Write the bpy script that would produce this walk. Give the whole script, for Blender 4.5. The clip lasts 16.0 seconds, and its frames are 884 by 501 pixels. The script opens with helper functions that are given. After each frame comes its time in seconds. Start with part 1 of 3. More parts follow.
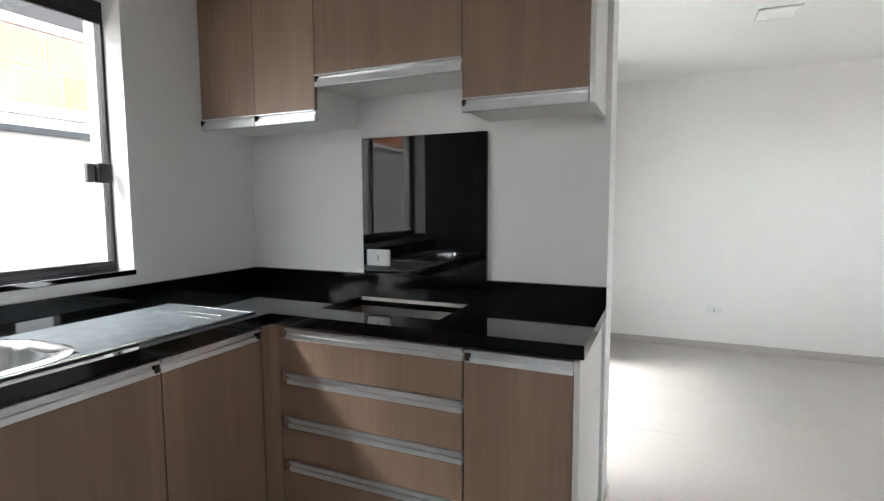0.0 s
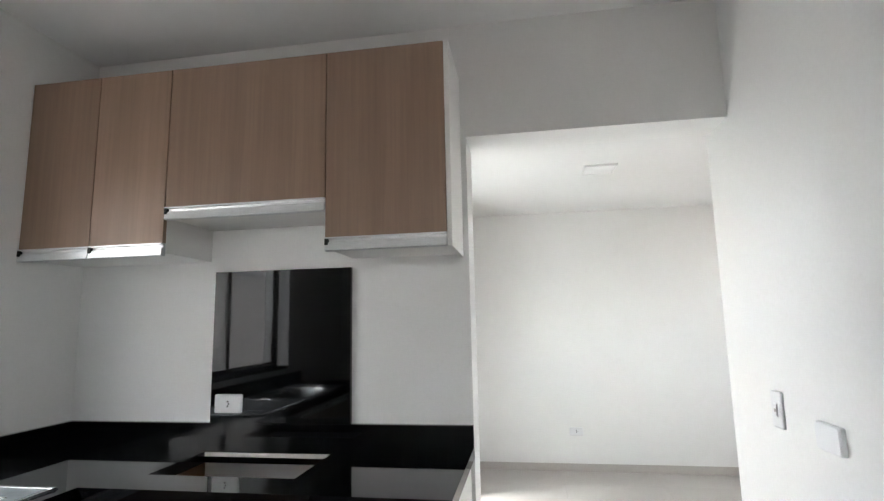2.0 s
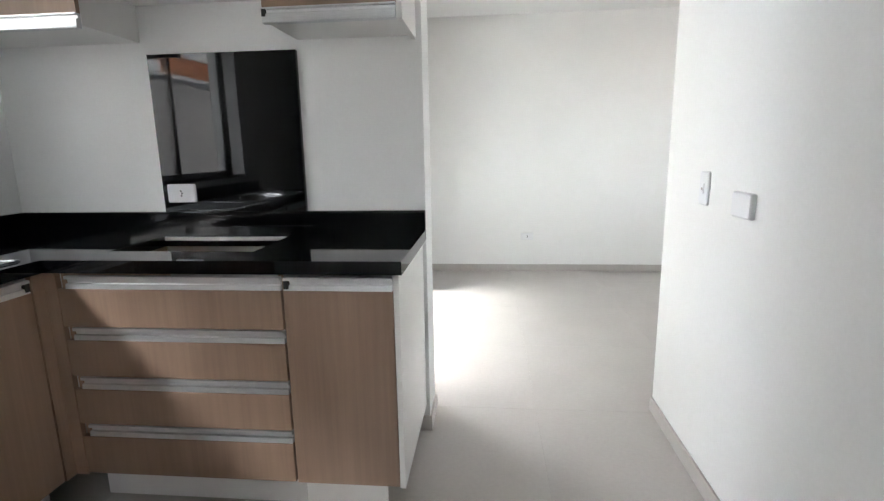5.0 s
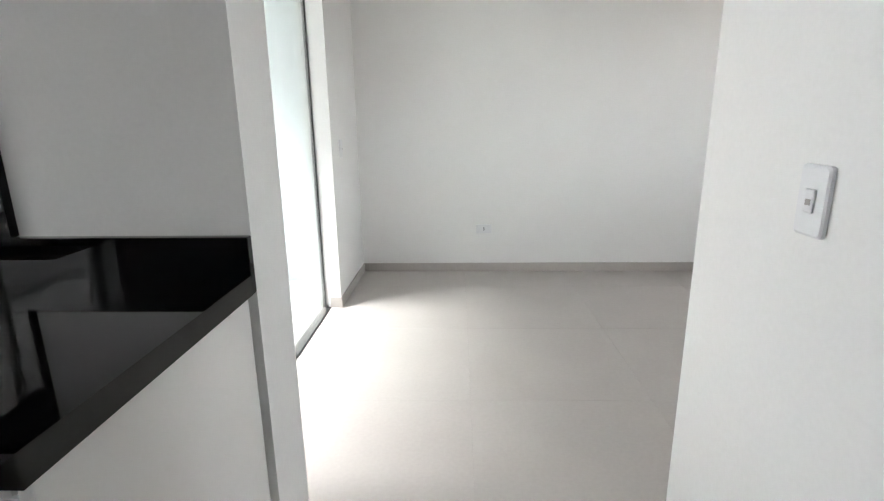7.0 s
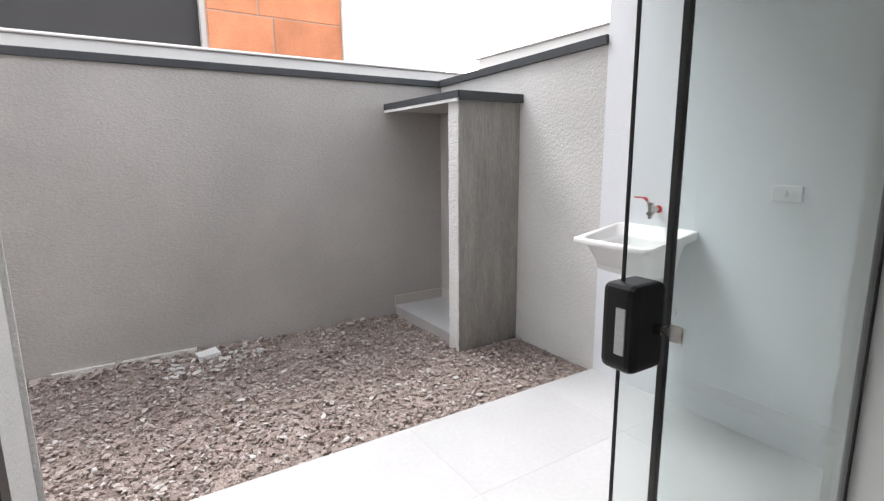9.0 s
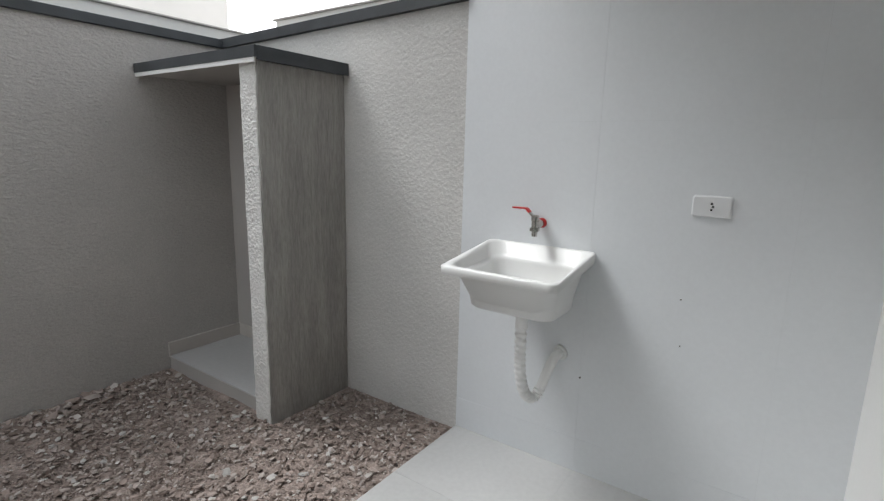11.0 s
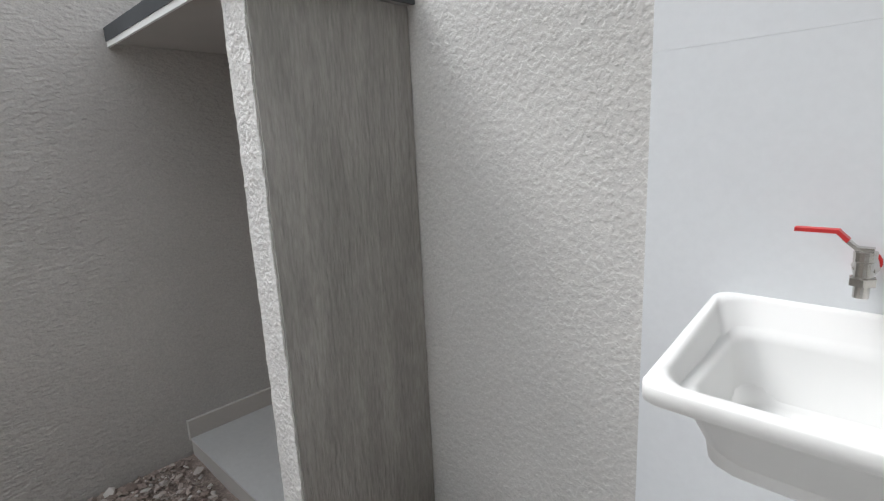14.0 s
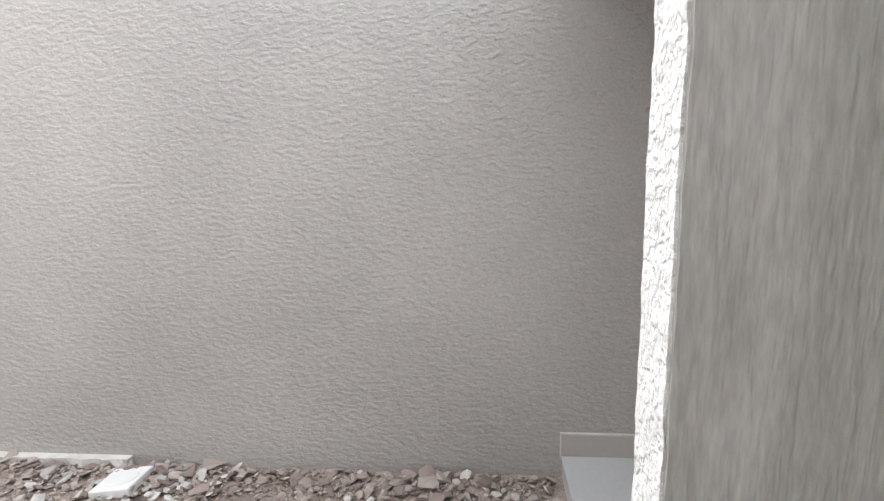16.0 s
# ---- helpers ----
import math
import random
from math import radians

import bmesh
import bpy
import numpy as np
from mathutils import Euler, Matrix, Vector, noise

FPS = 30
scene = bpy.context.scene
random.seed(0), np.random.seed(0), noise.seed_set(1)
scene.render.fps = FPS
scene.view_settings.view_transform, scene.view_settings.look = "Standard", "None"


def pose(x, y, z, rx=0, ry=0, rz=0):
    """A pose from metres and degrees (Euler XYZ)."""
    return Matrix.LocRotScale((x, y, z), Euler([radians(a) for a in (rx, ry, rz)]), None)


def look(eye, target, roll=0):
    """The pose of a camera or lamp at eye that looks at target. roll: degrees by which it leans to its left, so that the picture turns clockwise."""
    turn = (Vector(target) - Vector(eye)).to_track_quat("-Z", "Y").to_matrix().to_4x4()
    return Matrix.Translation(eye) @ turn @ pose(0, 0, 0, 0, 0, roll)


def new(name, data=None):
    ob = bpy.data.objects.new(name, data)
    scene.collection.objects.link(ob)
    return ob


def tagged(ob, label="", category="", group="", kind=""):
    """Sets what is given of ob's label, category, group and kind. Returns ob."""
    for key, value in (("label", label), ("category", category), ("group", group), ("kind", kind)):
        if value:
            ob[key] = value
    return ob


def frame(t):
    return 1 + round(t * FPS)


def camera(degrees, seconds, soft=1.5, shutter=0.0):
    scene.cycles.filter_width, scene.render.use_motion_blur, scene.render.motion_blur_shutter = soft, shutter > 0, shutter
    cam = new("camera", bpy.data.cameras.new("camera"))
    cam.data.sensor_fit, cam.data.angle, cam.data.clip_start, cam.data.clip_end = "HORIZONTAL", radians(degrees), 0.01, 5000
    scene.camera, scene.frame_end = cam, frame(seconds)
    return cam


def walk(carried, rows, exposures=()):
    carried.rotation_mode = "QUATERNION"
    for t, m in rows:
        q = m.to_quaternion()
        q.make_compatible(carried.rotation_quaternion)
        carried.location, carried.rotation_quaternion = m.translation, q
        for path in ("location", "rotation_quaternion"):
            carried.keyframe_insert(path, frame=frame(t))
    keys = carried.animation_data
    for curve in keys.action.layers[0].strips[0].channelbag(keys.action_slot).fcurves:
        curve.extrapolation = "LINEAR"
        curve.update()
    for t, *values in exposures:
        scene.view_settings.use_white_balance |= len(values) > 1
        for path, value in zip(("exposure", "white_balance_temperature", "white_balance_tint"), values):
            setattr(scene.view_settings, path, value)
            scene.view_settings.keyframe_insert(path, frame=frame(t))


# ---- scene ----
cam = camera(82.1, 16.0, soft=1.3)
EXPOSURES = [(0.0, 4.65, 6300, 10), (0.5, 4.65, 6300, 10), (1.0, 4.85, 6350, 10), (4.2, 4.87, 6300, 10), (7.0, 4.42, 6350, 10), (7.5, 3.7, 6400, 10), (8.0, 2.55, 6350, 13), (8.5, 2.4, 6400, 13),
             (10.8, 1.65, 6400, 9), (11.5, 1.55, 6300, 7), (12.5, 1.9, 6400, 9), (13.5, 2.0, 6400, 9), (14.5, 2.08, 6300, 9), (15.0, 2.68, 6350, 9), (15.5, 2.9, 6400, 10), (16.0, 3.05, 6400, 10)]
PATH = [
    (0, (1.952, -2.066, 1.305), (1.154, -0.241, 1.125), -0.2),
    (0.5, (1.944, -2.058, 1.355), (1.291, -0.168, 1.397), -0.2),
    (0.8, (1.953, -2.036, 1.381), (1.368, -0.128, 1.512), -0.5),
    (1, (1.952, -2.037, 1.401), (1.448, -0.114, 1.613), -0.6),
    (1.5, (1.97, -2.031, 1.4), (1.552, -0.095, 1.678), -0.8),
    (2, (1.972, -2.031, 1.373), (1.657, -0.077, 1.656), -1.2),
    (2.5, (1.975, -2.041, 1.351), (1.727, -0.071, 1.59), -1.2),
    (3, (1.983, -2.056, 1.312), (1.772, -0.071, 1.435), -1.3),
    (3.5, (1.989, -2.063, 1.294), (1.781, -0.074, 1.273), -1.2),
    (4, (1.995, -2.066, 1.261), (1.79, -0.083, 1.103), -1.1),
    (4.2, (1.992, -2.066, 1.251), (1.792, -0.087, 1.037), -1.0),
    (6.5, (2.142, -1.493, 1.208), (2.03, 0.434, 0.683), -1.1),
    (7, (2.185, -1.013, 1.208), (2.119, 0.923, 0.709), -0.7),
    (7.5, (2.190, -0.412, 1.217), (1.935, 1.527, 0.802), 0.6),
    (8, (2.135, 0.096, 1.231), (1.206, 1.83, 0.867), -0.3),
    (8.5, (1.953, 0.395, 1.22), (0.41, 1.622, 0.883), 0.1),
    (8.7, (1.885, 0.455, 1.225), (0.214, 1.494, 0.866), -0.5),
    (10.8, (1.037, 0.971, 1.241), (-0.187, 2.499, 0.834), 1.3),
    (11, (1.012, 0.996, 1.224), (-0.112, 2.605, 0.839), 1.4),
    (11.5, (0.904, 1.109, 1.212), (0.015, 2.86, 0.833), 1.2),
    (12, (0.782, 1.198, 1.2), (0.0, 3.0, 0.822), -1.0),
    (12.5, (0.66, 1.318, 1.189), (-0.115, 3.117, 0.785), -1.9),
    (13, (0.547, 1.465, 1.188), (-0.41, 3.175, 0.788), -2.9),
    (13.5, (0.42, 1.601, 1.194), (-0.731, 3.184, 0.782), -2.7),
    (14, (0.288, 1.73, 1.187), (-1.076, 3.131, 0.768), -2.7),
    (14.5, (0.155, 1.841, 1.2), (-1.477, 2.905, 0.758), -3.5),
    (15, (0.059, 1.923, 1.11), (-1.807, 2.553, 0.759), -3.0),
    (15.5, (-0.053, 2.004, 1.04), (-2.0, 2.339, 0.729), -0.7),
    (16, (-0.268, 2.097, 0.996), (-2.23, 1.926, 0.643), -1.3),
]
walk(cam, [(t, look(e, g, r)) for t, e, g, r in PATH],
     exposures=EXPOSURES)

# ---- light: an overcast sky and a wide, weak sun ----
world = bpy.data.worlds.new("overcast_sky")
scene.world = world
world.use_nodes = True
wn, wl = world.node_tree.nodes, world.node_tree.links
sky = wn.new("ShaderNodeTexSky")
sky.sky_type, sky.sun_disc = "NISHITA", False
sky.sun_elevation, sky.sun_rotation = radians(54), radians(-70)
grey = wn.new("ShaderNodeHueSaturation")
grey.inputs["Saturation"].default_value = 0.12
wl.new(sky.outputs[0], grey.inputs["Color"])
wl.new(grey.outputs[0], wn["Background"].inputs["Color"])
wn["Background"].inputs["Strength"].default_value = 0.15
sun = new("sun", bpy.data.lights.new("sun", "SUN"))
sun.data.energy, sun.data.angle, sun.data.color = 0.95, radians(31), (1.0, 0.985, 0.965)
sun.matrix_world = look((-7.0, -2.0, 10.2), (0, 0.5, 0))

# ---- materials ----


def material(name, color, rough=0.5, metal=0.0, spread=0.06, scale=6.0, grain=0.0, grain_scale=200.0,
             bump=0.0, bump_scale=120.0, bump_dist=0.002, stretch=(1, 1, 1), detail=4.0, rough_spread=0.0,
             island=0.0, each=0.0, spec=0.5):
    """A plain surface with large and small variation of its colour, and relief."""
    m = bpy.data.materials.new(name)
    m.use_nodes = True
    n, l = m.node_tree.nodes, m.node_tree.links
    b = n["Principled BSDF"]
    b.inputs["Metallic"].default_value = metal
    b.inputs["Roughness"].default_value = rough
    b.inputs["Specular IOR Level"].default_value = spec
    co = n.new("ShaderNodeTexCoord")
    mp = n.new("ShaderNodeMapping")
    mp.inputs["Scale"].default_value = stretch
    l.new(co.outputs["Object"], mp.inputs["Vector"])

    def noise_tex(s, d=4.0):
        t = n.new("ShaderNodeTexNoise")
        t.inputs["Scale"].default_value, t.inputs["Detail"].default_value = s, d
        l.new(mp.outputs[0], t.inputs["Vector"])
        return t.outputs["Fac"]

    def gain(fac, amount):
        r = n.new("ShaderNodeMapRange")
        r.inputs["From Min"].default_value, r.inputs["From Max"].default_value = 0.3, 0.7
        r.inputs["To Min"].default_value, r.inputs["To Max"].default_value = 1 - amount, 1 + amount
        l.new(fac, r.inputs["Value"])
        return r.outputs[0]

    def times(a, c):
        t = n.new("ShaderNodeMath")
        t.operation = "MULTIPLY"
        l.new(a, t.inputs[0])
        l.new(c, t.inputs[1])
        return t.outputs[0]

    value = times(gain(noise_tex(scale, detail), spread), gain(noise_tex(grain_scale, 2.0), grain))
    if island:
        g = n.new("ShaderNodeNewGeometry")
        value = times(value, gain(g.outputs["Random Per Island"], island))
    if each:
        o = n.new("ShaderNodeObjectInfo")
        value = times(value, gain(o.outputs["Random"], each))
    mix = n.new("ShaderNodeVectorMath")
    mix.operation = "SCALE"
    mix.inputs[0].default_value = color
    l.new(value, mix.inputs["Scale"])
    l.new(mix.outputs[0], b.inputs["Base Color"])
    if rough_spread:
        r = n.new("ShaderNodeMapRange")
        r.inputs["From Min"].default_value, r.inputs["From Max"].default_value = 0.3, 0.7
        r.inputs["To Min"].default_value, r.inputs["To Max"].default_value = max(0.0, rough - rough_spread), rough + rough_spread
        l.new(noise_tex(scale * 2.3, 5.0), r.inputs["Value"])
        l.new(r.outputs[0], b.inputs["Roughness"])
    if bump:
        bp = n.new("ShaderNodeBump")
        bp.inputs["Strength"].default_value, bp.inputs["Distance"].default_value = bump, bump_dist
        l.new(noise_tex(bump_scale, 3.0), bp.inputs["Height"])
        l.new(bp.outputs[0], b.inputs["Normal"])
    return m


def stucco_material(name, color, scale=75.0, strength=1.0, dist=0.008, stretch=(1, 1, 1), stain=0.1, warp=0.35,
                    crest=(0.36, 0.62), stain_scale=1.3, stain_stretch=(1, 1, 1), speckle=0.05):
    """Sprayed and dragged plaster: flat worm-like crests with pits between them."""
    m = material(name, color, rough=0.9, spread=stain, scale=stain_scale, grain=speckle, grain_scale=160, spec=0.2, stretch=stain_stretch)
    n, l = m.node_tree.nodes, m.node_tree.links
    co = n.new("ShaderNodeTexCoord")
    mp = n.new("ShaderNodeMapping")
    mp.inputs["Scale"].default_value = stretch
    l.new(co.outputs["Object"], mp.inputs["Vector"])
    t = n.new("ShaderNodeTexNoise")
    t.inputs["Scale"].default_value, t.inputs["Detail"].default_value, t.inputs["Distortion"].default_value = scale, 2.0, warp
    l.new(mp.outputs[0], t.inputs["Vector"])
    r = n.new("ShaderNodeMapRange")
    r.interpolation_type = "SMOOTHSTEP"
    r.inputs["From Min"].default_value, r.inputs["From Max"].default_value = crest
    l.new(t.outputs["Fac"], r.inputs["Value"])
    f = n.new("ShaderNodeTexNoise")
    f.inputs["Scale"].default_value, f.inputs["Detail"].default_value = 260.0, 2.0
    l.new(co.outputs["Object"], f.inputs["Vector"])
    a = n.new("ShaderNodeMath")
    a.operation = "MULTIPLY_ADD"
    a.inputs[1].default_value = 0.2
    l.new(f.outputs["Fac"], a.inputs[0])
    l.new(r.outputs[0], a.inputs[2])
    bp = n.new("ShaderNodeBump")
    bp.inputs["Strength"].default_value, bp.inputs["Distance"].default_value = strength, dist
    l.new(a.outputs[0], bp.inputs["Height"])
    l.new(bp.outputs[0], n["Principled BSDF"].inputs["Normal"])
    return m


def wood_material():
    """Laminate with fine upright grain and broader bands."""
    m = material("oak_laminate", (0.290, 0.195, 0.138), rough=0.42, spread=0.13, scale=6.0, grain=0.07, grain_scale=70.0,
                 stretch=(1, 1, 0.035), detail=6.0, each=0.04, bump=0.15, bump_scale=150.0, bump_dist=0.0006)
    return m


def granite_material():
    m = bpy.data.materials.new("black_granite")
    m.use_nodes = True
    n, l = m.node_tree.nodes, m.node_tree.links
    b = n["Principled BSDF"]
    co = n.new("ShaderNodeTexCoord")
    v = n.new("ShaderNodeTexVoronoi")
    v.inputs["Scale"].default_value = 240.0
    l.new(co.outputs["Object"], v.inputs["Vector"])
    w = n.new("ShaderNodeSeparateColor")
    l.new(v.outputs["Color"], w.inputs[0])
    ramp = n.new("ShaderNodeValToRGB")
    ramp.color_ramp.elements[0].position, ramp.color_ramp.elements[0].color = 0.88, (0.002, 0.002, 0.0024, 1)
    ramp.color_ramp.elements[1].position, ramp.color_ramp.elements[1].color = 1.0, (0.010, 0.0105, 0.012, 1)
    l.new(w.outputs[0], ramp.inputs[0])
    l.new(ramp.outputs[0], b.inputs["Base Color"])
    t = n.new("ShaderNodeTexNoise")
    t.inputs["Scale"].default_value, t.inputs["Detail"].default_value = 5.0, 6.0
    l.new(co.outputs["Object"], t.inputs["Vector"])
    r = n.new("ShaderNodeMapRange")
    r.inputs["From Min"].default_value, r.inputs["From Max"].default_value = 0.35, 0.75
    r.inputs["To Min"].default_value, r.inputs["To Max"].default_value = 0.02, 0.06
    l.new(t.outputs["Fac"], r.inputs["Value"])
    l.new(r.outputs[0], b.inputs["Roughness"])
    b.inputs["Specular IOR Level"].default_value = 0.4
    return m


def glass_material(name, tint):
    """Clear float glass: see-through with a Fresnel gloss."""
    m = bpy.data.materials.new(name)
    m.use_nodes = True
    n, l = m.node_tree.nodes, m.node_tree.links
    n.remove(n["Principled BSDF"])
    tr, gl, fr, mx = (n.new("ShaderNodeBsdfTransparent"), n.new("ShaderNodeBsdfGlossy"), n.new("ShaderNodeLayerWeight"), n.new("ShaderNodeMixShader"))
    pw, sc = n.new("ShaderNodeMath"), n.new("ShaderNodeMath")
    pw.operation, sc.operation = "POWER", "MULTIPLY_ADD"
    pw.inputs[1].default_value, sc.inputs[1].default_value, sc.inputs[2].default_value = 5.0, 0.9, 0.03
    tr.inputs["Color"].default_value = (*tint, 1)
    gl.inputs["Roughness"].default_value = 0.01
    fr.inputs["Blend"].default_value = 0.5
    l.new(fr.outputs["Facing"], pw.inputs[0])
    l.new(pw.outputs[0], sc.inputs[0])
    l.new(sc.outputs[0], mx.inputs[0])
    l.new(tr.outputs[0], mx.inputs[1])
    l.new(gl.outputs[0], mx.inputs[2])
    l.new(mx.outputs[0], n["Material Output"].inputs["Surface"])
    return m


def gravel_material(name, white):
    m = material(name, (0.3, 0.25, 0.22), rough=0.95, spread=0.15, scale=60, grain=0.1, grain_scale=400, spec=0.1)
    n, l = m.node_tree.nodes, m.node_tree.links
    g = n.new("ShaderNodeNewGeometry")
    ramp = n.new("ShaderNodeValToRGB")
    e = ramp.color_ramp.elements
    e[0].position, e[0].color = 0.0, (0.22, 0.175, 0.152, 1)
    e[1].position, e[1].color = 1.0, (0.56, 0.53, 0.50, 1)
    for p, c in ((0.35, (0.33, 0.265, 0.235, 1)), (0.6, (0.38, 0.32, 0.288, 1)), (1 - white, (0.46, 0.41, 0.38, 1))):
        k = e.new(p)
        k.color = c
    l.new(g.outputs["Random Per Island"], ramp.inputs[0])
    l.new(ramp.outputs[0], n["Principled BSDF"].inputs["Base Color"])
    return m


WALL_PAINT = material("white_wall_paint", (0.81, 0.81, 0.795), rough=0.75, spread=0.02, scale=1.5, grain=0.012, grain_scale=90, bump=0.12, bump_scale=55, bump_dist=0.002, spec=0.3)
CEILING_PAINT = material("white_ceiling_paint", (0.8, 0.8, 0.79), rough=0.85, spread=0.015, scale=1.2, bump=0.08, bump_scale=40, bump_dist=0.002, spec=0.2)
OUTER_PAINT = material("white_outer_paint", (0.74, 0.76, 0.78), rough=0.6, spread=0.03, scale=1.6, grain=0.012, grain_scale=70, bump=0.15, bump_scale=30, bump_dist=0.003, spec=0.35)
TILE_JOINT = material("pale_tile_joint", (0.70, 0.715, 0.73), rough=0.9)
TILE = material("greige_porcelain", (0.47, 0.44, 0.41), rough=0.33, spread=0.035, scale=3.0, grain=0.025, grain_scale=60, rough_spread=0.05, each=0.008)
GROUT = material("grey_grout", (0.44, 0.415, 0.385), rough=0.9)
PATIO_GROUT = material("pale_grout", (0.52, 0.52, 0.515), rough=0.9)
PATIO_TILE = material("pale_patio_porcelain", (0.52, 0.52, 0.515), rough=0.4, spread=0.05, scale=2.2, grain=0.03, grain_scale=50, rough_spread=0.08, each=0.01)
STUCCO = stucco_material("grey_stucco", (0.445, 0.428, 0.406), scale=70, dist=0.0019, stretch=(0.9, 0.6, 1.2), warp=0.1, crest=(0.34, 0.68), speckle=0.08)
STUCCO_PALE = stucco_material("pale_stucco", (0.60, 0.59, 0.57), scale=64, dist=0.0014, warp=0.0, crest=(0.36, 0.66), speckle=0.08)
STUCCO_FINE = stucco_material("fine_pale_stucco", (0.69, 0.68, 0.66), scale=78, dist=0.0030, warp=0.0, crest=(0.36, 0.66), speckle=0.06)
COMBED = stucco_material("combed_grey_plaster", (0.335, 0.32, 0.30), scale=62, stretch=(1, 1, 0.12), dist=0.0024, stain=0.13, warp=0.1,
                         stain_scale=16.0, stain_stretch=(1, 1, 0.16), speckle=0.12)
SMOOTH_RENDER = material("smooth_grey_render", (0.42, 0.40, 0.38), rough=0.85, spread=0.06, scale=2.0, bump=0.2, bump_scale=70, bump_dist=0.002)
COPING = material("graphite_coping", (0.045, 0.05, 0.055), rough=0.55, spread=0.15, scale=8, grain=0.08, bump=0.2, bump_scale=90, bump_dist=0.001)
WOOD = wood_material()
GRANITE = granite_material()
MELAMINE = material("white_melamine", (0.80, 0.79, 0.77), rough=0.4, spread=0.012, scale=3)
ALUMINIUM = material("brushed_aluminium", (0.72, 0.73, 0.74), rough=0.36, metal=0.85, spread=0.05, scale=12, grain=0.05, grain_scale=300, stretch=(0.1, 1, 1))
# Near-black base stands in for the dark wall that bare steel would mirror.
STEEL = material("dark_reflection_steel", (0.040, 0.048, 0.052), rough=0.55, metal=0.08, spec=0.25, spread=0.22, scale=6, rough_spread=0.10)
BOWL_STEEL = material("bright_steel", (0.62, 0.63, 0.63), rough=0.2, metal=1.0, spread=0.05, scale=9)
CHROME = material("dull_chrome", (0.55, 0.53, 0.50), rough=0.22, metal=1.0, spread=0.15, scale=30)
RED_PLASTIC = material("red_lever_plastic", (0.55, 0.03, 0.03), rough=0.4, spread=0.05)
BLACK_METAL = material("black_anodised_frame", (0.012, 0.012, 0.013), rough=0.38, spread=0.1, scale=20)
DARK_STEEL = material("dull_grey_metal", (0.16, 0.165, 0.17), rough=0.45, metal=0.6, spread=0.08, scale=40)
BLACK_PLASTIC = material("black_plastic", (0.01, 0.01, 0.011), rough=0.45, spread=0.1, scale=30)
DARK_GREY = material("dark_socket_holes", (0.03, 0.03, 0.032), rough=0.6)
WHITE_PLASTIC = material("white_plastic", (0.83, 0.83, 0.82), rough=0.35, spread=0.01)
PLATE_PLASTIC = material("cool_white_plate", (0.76, 0.765, 0.775), rough=0.35, spread=0.01)
TANK_PLASTIC = material("glossy_white_plastic", (0.76, 0.76, 0.75), rough=0.28, spread=0.015, scale=5)
DIFFUSER = material("opal_diffuser", (0.86, 0.86, 0.86), rough=0.45)
RAW_BOARD = material("raw_cabinet_board", (0.42, 0.30, 0.22), rough=0.7, spread=0.08, scale=8)
GLASS = glass_material("green_tinted_glass", (0.96, 0.984, 0.979))
# Grey tint is added to tone down the overbright view through the panes.
DIM_GLASS = glass_material("view_dimming_glass", (0.86, 0.87, 0.872))
SOIL = material("gravelly_soil", (0.33, 0.27, 0.24), rough=0.95, spread=0.3, scale=14, grain=0.25, grain_scale=110, bump=0.8, bump_scale=90, bump_dist=0.01, spec=0.1)
GRAVEL = gravel_material("mixed_gravel", 0.10)
CHIPS = material("pale_mortar_chips", (0.53, 0.51, 0.485), rough=0.9, spread=0.1, scale=20, island=0.15)
NEIGHBOUR_WHITE = material("neighbour_white_plaster", (0.74, 0.73, 0.70), rough=0.9, spread=0.05, scale=1.5, bump=0.2, bump_scale=20)
BLOCK = material("orange_clay_block", (0.50, 0.20, 0.10), rough=0.9, spread=0.16, scale=2.5, grain=0.06, grain_scale=40, each=0.08, bump=0.4, bump_scale=30, bump_dist=0.004)
MORTAR = material("clay_mortar", (0.42, 0.30, 0.23), rough=0.95, spread=0.1, scale=4)
OPENING_SHADE = material("opening_shade_black", (0.02, 0.018, 0.018), rough=0.6, spread=0.1, scale=3)

# ---- building helpers ----
BASE = {}


def bm_box(x0, x1, y0, y1, z0, z1, bevel=0.0, segments=2, bm=None):
    own = bm is None
    b = bmesh.new()
    bmesh.ops.create_cube(b, size=1.0)
    bmesh.ops.scale(b, vec=(x1 - x0, y1 - y0, z1 - z0), verts=b.verts)
    bmesh.ops.translate(b, vec=((x0 + x1) / 2, (y0 + y1) / 2, (z0 + z1) / 2), verts=b.verts)
    if bevel:
        bmesh.ops.bevel(b, geom=b.edges[:], offset=bevel, segments=segments, affect="EDGES", profile=0.5)
    if own:
        return b
    return join_bm(bm, b)


def join_bm(bm, other):
    me = bpy.data.meshes.new("tmp")
    other.to_mesh(me)
    other.free()
    bm.from_mesh(me)
    bpy.data.meshes.remove(me)
    return bm


def bm_boxes(boxes, bevel=0.0):
    bm = bmesh.new()
    for b in boxes:
        bm_box(*b, bevel=bevel, bm=bm)
    return bm


def bm_prism(outline, axis, lo, hi):
    """An outline in the plane across an axis, drawn out along it. axis x: (y, z); y: (x, z); z: (x, y)."""
    def at(p, w):
        return {"x": (w, p[0], p[1]), "y": (p[0], w, p[1]), "z": (p[0], p[1], w)}[axis]
    bm = bmesh.new()
    a = [bm.verts.new(at(p, lo)) for p in outline]
    c = [bm.verts.new(at(p, hi)) for p in outline]
    n = len(a)
    bm.faces.new(a)
    bm.faces.new(c[::-1])
    for i in range(n):
        bm.faces.new((a[i], c[i], c[(i + 1) % n], a[(i + 1) % n]))
    bmesh.ops.recalc_face_normals(bm, faces=bm.faces)
    return bm


